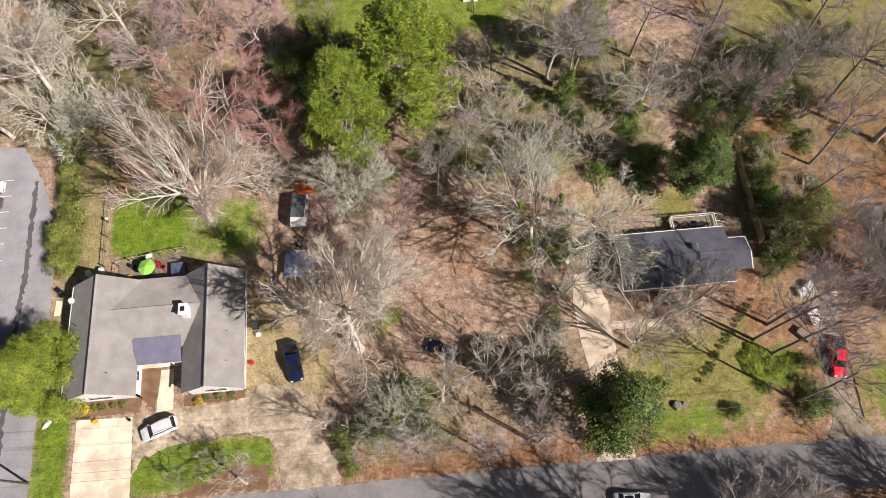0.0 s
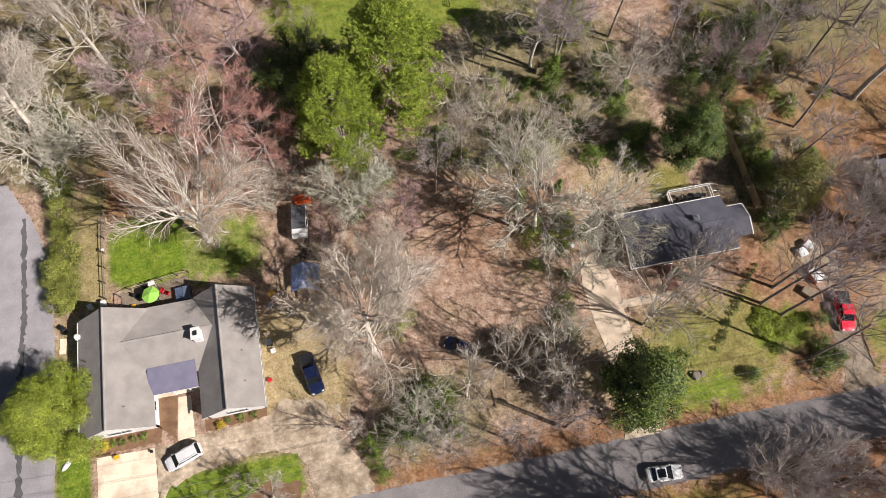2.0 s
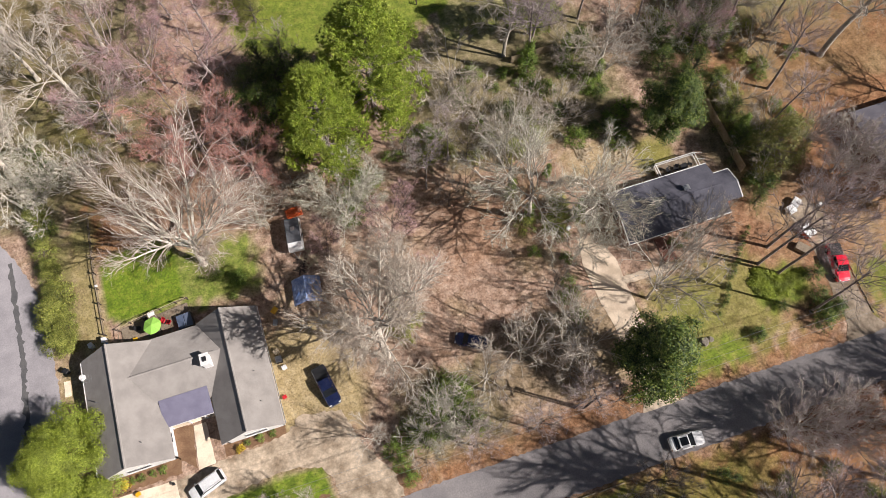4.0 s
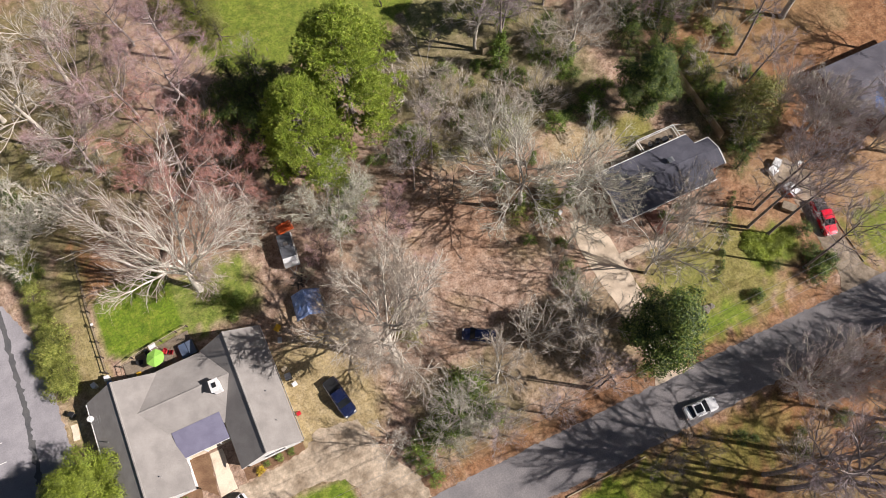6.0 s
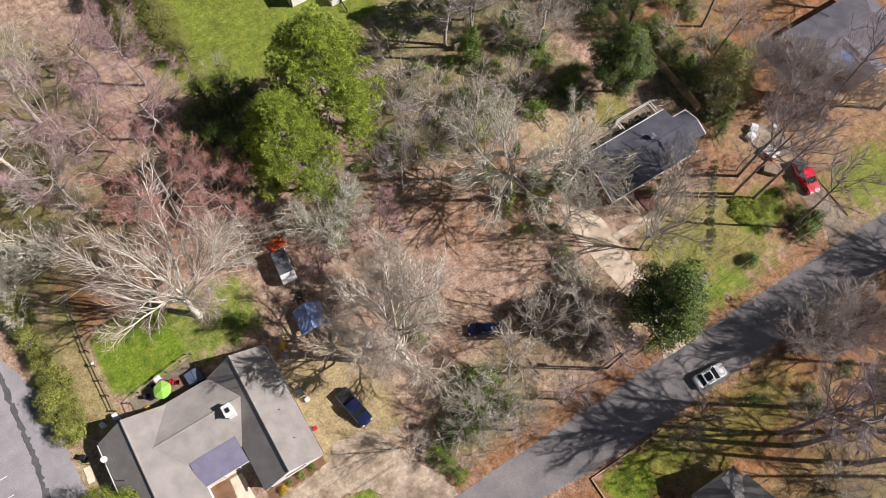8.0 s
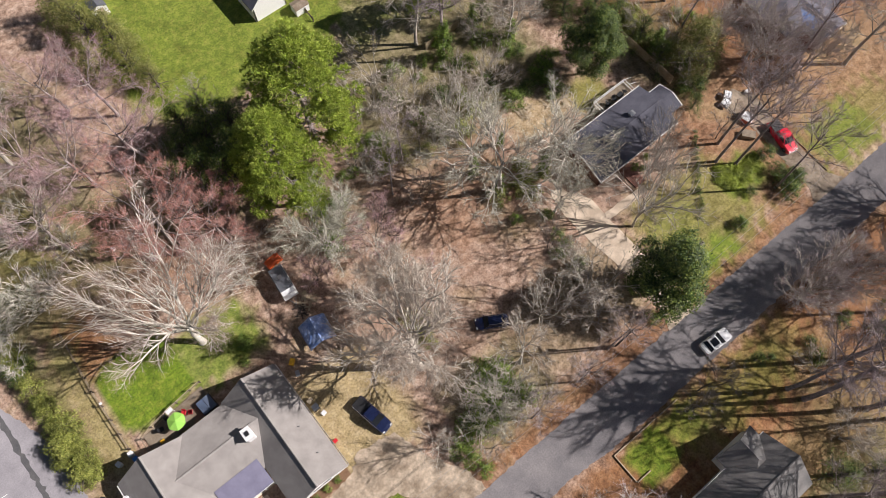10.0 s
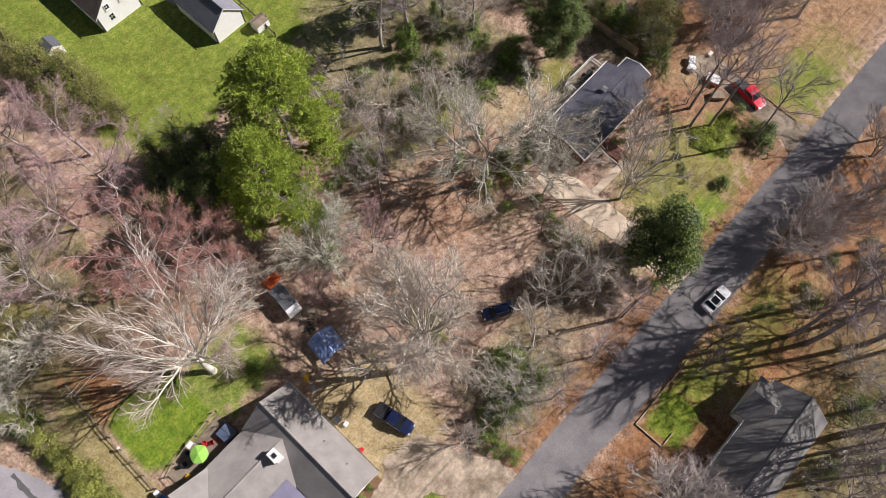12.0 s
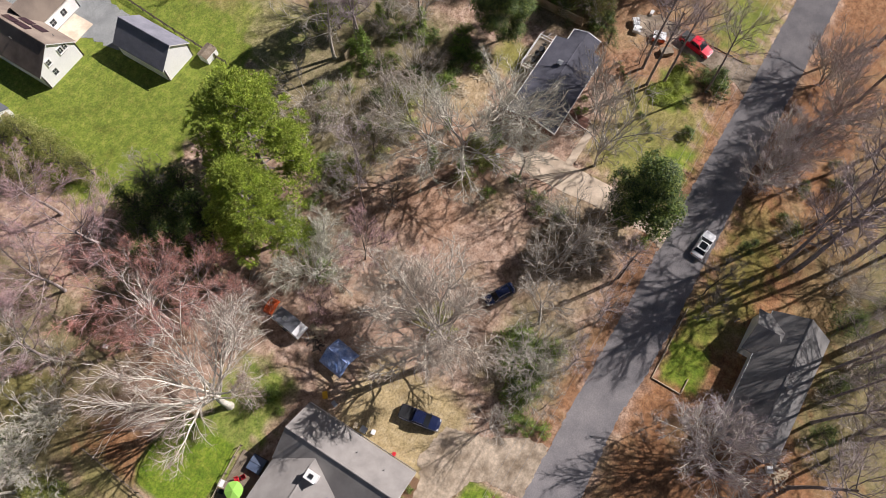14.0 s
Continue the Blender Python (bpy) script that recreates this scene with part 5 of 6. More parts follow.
for model, cx, cy, rx, ry, n, s0, s1 in ((shrub_olive, -48.9, 49, 1.4, 7.5, 22, 0.7, 1.4), (shrub_olive, -49, 62, 1.5, 6, 8, 0.7, 1.4), (shrub_olive, 56, 66, 8, 12, 12, 0.8, 1.6), (shrub_olive, 53, 50, 3, 6, 8, 0.7, 1.3), (shrub_green, -3, 18, 5, 4, 12, 0.9, 1.5), (shrub_green, -25, 45.5, 4, 3, 6, 0.4, 0.8), (shrub_dark, 52, 17.5, 1, 3, 3, 0.8, 1.2),
                                         (shrub_green, 6, 59, 6, 4, 6, 0.6, 1.1), (shrub_green, 18, 33, 3, 5, 5, 0.5, 0.9), (shrub_dark, 28, 57, 12, 6, 8, 0.6, 1.1), (shrub_green, 24, 62, 13, 7, 16, 0.6, 1.3), (shrub_olive, 14, 56, 12, 6, 12, 0.7, 1.4), (shrub_olive, 20, 42, 5, 6, 8, 0.6, 1.2), (shrub_green, -7, 50.6, 2.6, 2, 7, 0.6, 1.0), (shrub_green, -3.5, 54.5, 2, 2, 4, 0.7, 1.2), (shrub_olive, -5, 31.5, 3, 3, 6, 0.5, 1.0), (shrub_green, 34, 52, 6, 4, 6, 0.8, 1.5),
                                         (shrub_dark, 52, 40, 4, 6, 8, 0.7, 1.2), (shrub_dark, -48.8, 66, 1.6, 9, 7, 0.7, 1.2), (shrub_green, 60, 52, 8, 10, 6, 0.5, 1), (shrub_dark, 41, -5, 8, 4, 6, 0.5, 0.9), (shrub_green, 36, 31, 3, 0.6, 4, 0.3, 0.5)):
    for _ in range(n):
        a, r = rng.uniform(0, 6.28), math.sqrt(rng.uniform(0, 1))
        plant(model, cx + rx * r * math.cos(a), cy + ry * r * math.sin(a), rng.uniform(0, 360), rng.uniform(s0, s1))
leaf_bed = evergreen("ground_cover", "low leafy green ground cover on the lawn", NEEDLE_BRIGHT, 41, 0.4, 1.0, 0.1, 30, 0.5, 0.1, 10, trunk_r=0.02, category="plants", spread=0.18, group="ground cover")
settle(leaf_bed, 46.8, 21.0)
for _ in range(34):
    a = rng.uniform(0, 1)
    plant(leaf_bed, 43.6 + 6.6 * a + rng.normal(0, 0.5), 21.8 - 1.6 * a + rng.normal(0, 0.9), rng.uniform(0, 360), rng.uniform(0.5, 0.9), 1.1)
for x, size in ((-42.6, 0.35), (-41.6, 0.38), (-40.2, 0.34), (-38.8, 0.4), (-28.0, 0.32), (-26.4, 0.4), (-24.6, 0.36)):
    plant(shrub_green, x, 23.35, x * 77, size, label="small clipped green shrub along the front wall")
ivy = evergreen("ivy", "green ivy climbing a bare trunk", LEAF_GREEN, 42, 8.0, 1.1, 0.02, 22, 0.26, 0.18, 26, trunk_r=0.06, category="ivy", spread=0.25, group="ivy")
settle(ivy, 24.2, 39.4, 0, 0.7)
for x, y, size in ((17.5, 41.2, 0.6), (16.2, 45.4, 0.7), (22.4, 46.7, 0.5), (25.8, 64.2, 1.1), (36, 60, 0.7), (45.1, 50.1, 0.8), (33, 66, 0.7), (57, 60, 0.9), (52, 44, 0.8), (-3.5, 17.5, 0.6)):
    plant(ivy, x, y, x * 50, size)
for x, y, size in ((-10.3, 16.8, 1.1), (-10.0, 14.8, 0.9), (-9.4, 12.6, 0.8), (-1.8, 18.8, 1.0), (-0.6, 20.4, 0.8), (0.6, 21.5, 0.9), (18.7, 25.1, 0.9), (-3.4, 16.4, 0.9), (21.2, 13.2, 0.8), (23.4, 12.4, 0.7)):
    plant(shrub_green, x, y, x * 31, size)
for i in range(16):
    plant(shrub_dark, 37.3 + i * 0.63 + rng.normal(0, 0.12), 19.5 + i * 0.68 + rng.normal(0, 0.12), i * 70, rng.uniform(0.22, 0.34), label="low dark ivy clump in a row across the lawn")
for x, y, size in ((51.3, 17.6, 0.9), (50.0, 13.9, 1.0), (40.6, 15.1, 0.7), (45.6, 17.6, 0.6)):
    plant(shrub_dark, x, y, x * 31, size)
yellow_shrub = evergreen("shrub", "small yellow-leaved shrub at the front wall", LEAF_YELLOW, 43, 0.8, 0.6, 0.1, 30, 0.16, 0.09, 10, trunk_r=0.03, category="shrub", spread=0.12, group="yellow shrubs")
settle(yellow_shrub, -43.6, 23.1)
plant(yellow_shrub, -29.0, 22.9, 80, 0.9)


# ---- vehicles ----
def loft(sections):
    """A closed skin over cross-sections of equal length (lists of points)."""
    bm = bmesh.new()
    rings = [[bm.verts.new(p) for p in ring] for ring in sections]
    for a, b in zip(rings, rings[1:]):
        for i in range(len(a)):
            j = (i + 1) % len(a)
            bm.faces.new((a[i], a[j], b[j], b[i]))
    bm.faces.new(rings[0][::-1])
    bm.faces.new(rings[-1])
    bmesh.ops.recalc_face_normals(bm, faces=bm.faces[:])
    return bm


def section(x, w, z0, z1, round_=0.1):
    """A rounded box cross-section of a car at length x."""
    r = round_
    return [(x, -w, z0), (x, w, z0), (x, w + 0.03, (z0 + z1) / 2), (x, w - 0.01, z1 - r), (x, w - r, z1), (x, 0, z1 + 0.03), (x, -w + r, z1), (x, -w + 0.01, z1 - r), (x, -w - 0.03, (z0 + z1) / 2)]


def vehicle(m, label, category, paint, length=4.6, width=1.82, height=1.5, belt=0.95, hood=1.25, tail=0.5, cab_front=0.6, cab_rear=0.35, roof_mat=None, bed=0.0):
    """A car, front towards +x: body, cabin glass, roof, wheels, lamps, mirrors; bed: length of a pickup bed under a
    black panel.
    """
    c = thing("pickup_truck" if bed else "car", label, category, m)
    h, w = length / 2, width / 2
    part("body", loft([section(-h, w * 0.86, 0.4, belt * 0.9), section(-h + 0.25, w * 0.97, 0.25, belt), section(-0.6, w, 0.22, belt), section(h - hood, w, 0.22, belt * 0.99),
                       section(h - 0.4, w * 0.96, 0.24, belt * 0.86), section(h, w * 0.8, 0.38, belt * 0.7)]), paint, c)
    x_r, x_f = -h + tail + bed, h - hood
    cab = [section(x_r, w * 0.9, belt - 0.02, belt + 0.02, 0.02), section(x_r + cab_rear, w * 0.78, belt - 0.02, height - 0.06, 0.08), section(x_f - cab_front, w * 0.78, belt - 0.02, height - 0.06, 0.08), section(x_f + 0.12, w * 0.9, belt - 0.02, belt + 0.02, 0.02)]
    part("window_glass", loft(cab), CARGLASS, c)
    part("roof", loft([section(x_r + cab_rear - 0.05, w * 0.74, height - 0.09, height - 0.01, 0.05), section((x_r + x_f) / 2, w * 0.79, height - 0.07, height + 0.02, 0.05), section(x_f - cab_front + 0.05, w * 0.73, height - 0.09, height - 0.02, 0.05)]), paint, c)
    if roof_mat:
        part("roof_panel", block(x_r + cab_rear + 0.12, x_f - cab_front - 0.1, -w * 0.52, w * 0.52, height + 0.02, height + 0.065, 0.02), roof_mat, c, "dark glass roof panel")
    for side in (-1, 1):
        for xa, xb in ((x_r + 0.05, x_r + cab_rear), (x_f + 0.05, x_f - cab_front)):
            part("pillar", rod([(xa, side * w * 0.88, belt), (xb, side * w * 0.76, height - 0.05)], [0.045, 0.045], 5), paint, c)
        part("pillar", rod([((x_r + x_f) / 2, side * w * 0.9, belt), ((x_r + x_f) / 2, side * w * 0.79, height - 0.05)], [0.04, 0.04], 5), BLACK, c)
        part("mirror", block(x_f - 0.15, x_f, side * (w + 0.02) - 0.09, side * (w + 0.02) + 0.09, belt - 0.02, belt + 0.13, 0.03), paint, c)
        part("headlight", block(h - 0.3, h - 0.02, side * w * 0.66 - 0.16, side * w * 0.66 + 0.16, belt * 0.6, belt * 0.78, 0.03), LAMP_CLEAR, c)
        part("tail_light", block(-h - 0.01, -h + 0.15, side * w * 0.72 - 0.12, side * w * 0.72 + 0.12, belt * 0.65, belt * 0.88, 0.02), LAMP_RED, c)
        for x in (-h + 0.85, h - 0.88):
            r = 0.33 if not bed else 0.38
            wheel = new("wheel")
            wheel.parent = c
            part("tyre", rod([(x, side * (w - 0.2), r), (x, side * (w - 0.19), r), (x, side * (w + 0.01), r), (x, side * (w + 0.02), r)], [r * 0.9, r, r, r * 0.9], 16), RUBBER, wheel)
            part("rim", rod([(x, side * (w - 0.05), r), (x, side * (w + 0.03), r)], [r * 0.62, r * 0.55], 12), ALLOY, wheel)
    part("front_bumper", block(h - 0.12, h + 0.06, -w * 0.8, w * 0.8, 0.35, 0.55, 0.04), ALLOY if bed else paint, c)
    part("rear_bumper", block(-h - 0.06, -h + 0.1, -w * 0.84, w * 0.84, 0.4, 0.6, 0.04), ALLOY if bed else paint, c)
    if bed:
        # Black stands in for the tree shade that hides the red pickup's grey bed.
        part("dark_bed_panel", block(-h + 0.08, x_r - 0.08, -w * 0.86, w * 0.86, belt + 0.01, belt + 0.1, 0.03), BLACK, c, "black panel that darkens the bed like shade")
    elif category == "car":
        for side in (-1, 1):
            part("roof_rail", rod([(x_r + cab_rear, side * w * 0.66, height + 0.04), (x_f - cab_front, side * w * 0.66, height + 0.04)], [0.025, 0.025], 5), paint if roof_mat else ALLOY, c)
    return c


vehicle(pose(-33.8, 19.75, 0.04, 0, 0, 199), "white compact SUV parked on the curved driveway", "car", PAINT_WHITE, 4.6, 1.85, 1.62, 1.0, 1.15, 0.12)
vehicle(pose(25.3, 5.55, 0.03, 0, 0, -5), "white hatchback with a dark glass roof parked on the street", "car", PAINT_WHITE, 4.5, 1.9, 1.5, 0.95, 1.5, 0.55, 0.75, 0.45, roof_mat=CARGLASS)
vehicle(pose(56.1, 20.8, 0.05, 0, 0, 257), "red pickup truck with its bed blacked out as shade on the driveway", "truck", PAINT_RED, 5.6, 1.95, 1.78, 1.08, 1.45, 0.05, 0.65, 0.2, bed=1.9)
vehicle(pose(-16.5, 27.0, 0.0, 0, 0, 281), "dark navy pickup truck parked on bare dirt", "truck", PAINT_NAVY, 5.6, 1.95, 1.78, 1.08, 1.45, 0.05, 0.65, 0.2, bed=1.9)
vehicle(pose(3.6, 26.6, 0.0, 0, 0, 150), "dark blue sedan parked under bare trees", "car", PAINT_NAVY, 4.5, 1.8, 1.45, 0.95, 1.2, 0.6)
vehicle(pose(-61.0, 57.2, 0.03, 0, 0, 180), "white sedan parked in a marked bay", "car", PAINT_WHITE, 4.6, 1.8, 1.45, 0.95, 1.2, 0.6)
vehicle(pose(-61.0, 54.5, 0.03, 0, 0, 180), "silver-white sedan parked in a marked bay", "car", ALLOY, 4.6, 1.8, 1.45, 0.95, 1.2, 0.6)


# ---- behind the white house: patio, fence, yard things ----
def patio():
    p = thing("patio_deck", "low weathered plank deck behind the white house", "deck")
    for i in range(46):
        x = -41.0 + i * 0.2
        part("plank", block(x, x + 0.185, 40.1, 43.4 + 0.12 * (i / 46 * 8), -0.1, 0.14), WOOD, p)
    rail = thing("fence", "low wooden railing round the patio deck", "fence")
    pts = [(-41.2, 43.2), (-39.6, 43.8), (-37.5, 44.1), (-35.4, 44.4), (-33.2, 44.7), (-31.6, 44.8)]
    for x, y in pts:
        part("post", block(x - 0.06, x + 0.06, y - 0.06, y + 0.06, -0.1, 1.0), WOOD_DARK, rail)
    for (xa, ya), (xb, yb) in zip(pts, pts[1:]):
        for z in (0.45, 0.92):
            part("rail", rod([(xa, ya, z), (xb, yb, z)], [0.05, 0.05], 4), WOOD_PALE if z > 0.5 else WOOD, rail)
    part("post", block(-41.3, -41.2, 41.0, 41.1, -0.1, 1.0), WOOD_DARK, rail)
    part("rail", rod([(-41.25, 41.05, 0.92), (-41.2, 43.2, 0.92)], [0.05, 0.05], 4), WOOD, rail)


def parasol(x, y):
    u = thing("patio_umbrella", "open lime-green patio umbrella with six panels", "umbrella", pose(x, y, 0.14, 0, 0, 12))
    part("pole", rod([(0, 0, -0.02), (0, 0, 2.45)], [0.025, 0.025], 8), METAL, u)
    part("base", rod([(0, 0, 0), (0, 0, 0.08)], [0.3, 0.22], 12), BLACK, u)
    for k in range(6):
        a0, a1 = k * math.pi / 3, (k + 1) * math.pi / 3
        bm = bmesh.new()
        for dz, flip in ((0.0, 1), (-0.015, -1)):
            tri = [bm.verts.new((0, 0, 2.45 + dz)), bm.verts.new((1.22 * math.cos(a0), 1.22 * math.sin(a0), 1.98 + dz)), bm.verts.new((1.14 * math.cos((a0 + a1) / 2) , 1.14 * math.sin((a0 + a1) / 2), 1.93 + dz)), bm.verts.new((1.22 * math.cos(a1), 1.22 * math.sin(a1), 1.98 + dz))]
            bm.faces.new(tri[::flip])
        panel = part("canopy_panel", bm, LIME, u)
        part("rib", rod([(0, 0, 2.42), (1.21 * math.cos(a0), 1.21 * math.sin(a0), 1.96)], [0.012, 0.012], 5), METAL, u)


def patio_chair(x, y, turn, material, label, z=0.14):
    c = thing("patio_chair", label, "chair", pose(x, y, z, 0, 0, turn), "patio chairs")
    part("seat", block(-0.27, 0.27, -0.26, 0.26, 0.36, 0.42, 0.02), material, c)
    back = block(-0.27, 0.27, 0.0, 0.05, 0.0, 0.55, 0.02)
    back.transform(Matrix.Translation((0, 0.26, 0.42)) @ Matrix.Rotation(radians(-15), 4, "X"))
    part("backrest", back, material, c)
    for sx in (-0.25, 0.25):
        part("armrest", block(sx - 0.04, sx + 0.04, -0.26, 0.3, 0.58, 0.62, 0.01), material, c)
        for sy in (-0.24, 0.24):
            part("leg", rod([(sx, sy, 0), (sx, sy, 0.6)], [0.02, 0.02], 6), material, c)


def table(x, y, z, w, d, h, turn, material, label):
    t = thing("table", label, "table", pose(x, y, z, 0, 0, turn))
    part("tabletop", block(-w / 2, w / 2, -d / 2, d / 2, h - 0.05, h, 0.01), material, t)
    for sx in (-1, 1):
        for sy in (-1, 1):
            part("leg", rod([(sx * (w / 2 - 0.06), sy * (d / 2 - 0.06), 0), (sx * (w / 2 - 0.06), sy * (d / 2 - 0.06), h - 0.05)], [0.03, 0.03], 6), material, t)


def wheelie_bin(x, y, z, turn, body, lid, label):
    b = thing("wheelie_bin", label, "bin", pose(x, y, z, 0, 0, turn), "wheeled bins")
    part("tub", loft([[(-0.22, -0.24, 0.05), (0.22, -0.24, 0.05), (0.22, 0.24, 0.05), (-0.22, 0.24, 0.05)], [(-0.29, -0.33, 1.0), (0.29, -0.33, 1.0), (0.29, 0.33, 1.0), (-0.29, 0.33, 1.0)]]), body, b)
    part("lid", block(-0.31, 0.31, -0.36, 0.36, 1.0, 1.07, 0.03), lid, b)
    for sx in (-0.26, 0.26):
        part("wheel", rod([(sx - 0.03, 0.28, 0.1), (sx + 0.03, 0.28, 0.1)], [0.1, 0.1], 10), RUBBER, b)


def hot_tub(x, y):
    t = thing("hot_tub", "dark square hot tub with a grey-blue cover", "hot tub", pose(x, y, 0, 0, 0, 4))
    part("shell", block(-1.05, 1.05, -1.05, 1.05, -0.05, 0.88, 0.08), WOOD_DARK, t)
    # Both cover colours are darkened to hold the deep shade over the tub.
    part("cover", block(-1.0, -0.02, -1.0, 1.0, 0.89, 0.99, 0.04), plain("tub_cover", (0.1, 0.13, 0.2), 0.5), t)
    part("cover", block(0.02, 1.0, -1.0, 1.0, 0.89, 0.99, 0.04), plain("tub_cover_fold", (0.13, 0.16, 0.23), 0.5), t)


def rail_fence(points, label, group="yard fences", rails=(0.45, 0.9), height=1.1, gap=2.4, post=WOOD_DARK, rail=WOOD):
    f = thing("fence", label, "fence", group=group)
    for (xa, ya), (xb, yb) in zip(points, points[1:]):
        n = max(1, round(math.hypot(xb - xa, yb - ya) / gap))
        for i in range(n + 1):
            x, y = xa + (xb - xa) * i / n, ya + (yb - ya) * i / n
            part("post", block(x - 0.07, x + 0.07, y - 0.07, y + 0.07, -0.15, height), post, f)
        for z in rails:
            part("rail", rod([(xa, ya, z), (xb, yb, z)], [0.05, 0.05], 5), rail, f)


def board_fence(xa, ya, xb, yb, height, material, label, group="board fences"):
    f = thing("fence", label, "fence", group=group)
    length = math.hypot(xb - xa, yb - ya)
    turn = Matrix.Translation((xa, ya, 0)) @ Matrix.Rotation(math.atan2(yb - ya, xb - xa), 4, "Z")
    rng = np.random.default_rng(int(length * 10))
    n = int(length / 0.2)
    for i in range(n):
        s = i * length / n
        b = block(s, s + length / n - 0.015, -0.012, 0.012, -0.12, height + rng.uniform(-0.03, 0.03))
        b.transform(turn)
        part("board", b, material, f)
    for z in (0.4, height - 0.3):
        r = block(0, length, 0.012, 0.06, z, z + 0.09)
        r.transform(turn)
        part("rail", r, material, f)
    for i in range(int(length / 2.4) + 1):
        p = block(i * 2.4 - 0.05, i * 2.4 + 0.05, 0.06, 0.16, -0.15, height + 0.05)
        p.transform(turn)
        part("post", p, material, f)


patio()
parasol(-36.3, 41.8)
patio_chair(-35.3, 42.6, -40, RED_PLASTIC, "red plastic armchair on the patio deck")
patio_chair(-34.6, 42.2, -120, RED_PLASTIC, "red plastic armchair on the patio deck")
patio_chair(-38.6, 42.6, 80, BLACK, "dark metal armchair beside the umbrella")
patio_chair(-37.4, 43.4, 10, BLACK, "dark metal armchair beside the umbrella")
table(-36.3, 41.8, 0.14, 1.1, 1.1, 0.72, 12, BLACK, "dark round-cornered table under the umbrella")
table(-36.6, 44.0, 0.14, 0.9, 0.7, 0.75, 10, WHITE_PLASTIC, "small white table by the railing")
for x, turn in ((39.4, 20), (40.6, -30), (42.9, 150)):
    patio_chair(x, 41.3, turn, BLACK, "dark metal armchair on the raised deck", 0.9)
table(41.8, 41.2, 0.9, 1.0, 0.8, 0.7, 8, BLACK, "small dark table on the raised deck")
hot_tub(-32.4, 41.6)
table(-39.3, 41.3, 0.14, 0.6, 0.4, 0.4, 0, YELLOW, "low yellow stool against the wall")
wheelie_bin(-45.0, 42.2, -0.03, 15, WHITE_PLASTIC, WHITE_PLASTIC, "white plastic wheeled bin behind the house")
wheelie_bin(-43.2, 42.4, -0.03, 0, WHITE_PLASTIC, WHITE_PLASTIC, "white plastic wheeled bin behind the house")
wheelie_bin(-43.0, 41.4, -0.03, 0, BLUE_PLASTIC, BLUE_PLASTIC, "blue recycling bin behind the house")
wheelie_bin(-48.6, 39.8, -0.03, 40, BLACK, BLACK, "black wheeled bin beside the house")
rail_fence([(-43.1, 43.2), (-43.2, 52.5), (-42.8, 62)], "dark two-rail wooden fence along the lawn")
board_fence(50.2, 38.2, 50.1, 52.5, 1.9, WOOD_PALE, "tall pale board fence beside the back yard")
board_fence(24.6, 67.2, 31.5, 67.4, 1.7, WOOD_PALE, "pale wooden board fence in the brush")
rail_fence([(13.9, 83), (14.4, 94), (15.3, 106)], "dark wooden fence beside the barn", post=WOOD_DARK, rail=WOOD_DARK, rails=(0.3, 0.6, 0.9))


# ---- the yard between: shed, tarps, clutter ----
def trailer():
    t = thing("camper_trailer", "small grey-roofed camper trailer with a white end", "trailer", pose(-15.2, 48.9, 0, 0, 0, -6))
    part("body", loft([[(-1.05, -2.3, 0.5), (1.05, -2.3, 0.5), (1.05, -2.45, 1.4), (0.95, -2.2, 2.25), (-0.95, -2.2, 2.25), (-1.05, -2.45, 1.4)],
                       [(-1.05, 2.3, 0.5), (1.05, 2.3, 0.5), (1.05, 2.4, 1.4), (0.95, 2.1, 2.3), (-0.95, 2.1, 2.3), (-1.05, 2.4, 1.4)]]), WHITE_PLASTIC, t)
    part("roof", block(-1.0, 1.0, -1.55, 2.1, 2.29, 2.36, 0.03), GREY_ROOF, t, "dirty grey roof sheet")
    part("roof_hatch", block(-0.3, 0.3, 0.2, 0.8, 2.36, 2.46, 0.03), METAL, t)
    for sx in (-1.06, 1.06):
        for y in (-0.4, 1.2):
            part("window", block(sx - 0.01, sx + 0.01, y - 0.4, y + 0.4, 1.3, 1.9), GLASS, t)
        part("wheel", rod([(sx - 0.12, 0.2, 0.33), (sx + 0.05, 0.2, 0.33)], [0.33, 0.33], 14), RUBBER, t)
    part("drawbar", rod([(0.5, -2.4, 0.5), (0, -3.4, 0.45)], [0.05, 0.05], 6), METAL, t)
    part("drawbar", rod([(-0.5, -2.4, 0.5), (0, -3.4, 0.45)], [0.05, 0.05], 6), METAL, t)
    part("jack", rod([(0, -3.3, -0.05), (0, -3.3, 0.6)], [0.04, 0.04], 6), METAL, t)


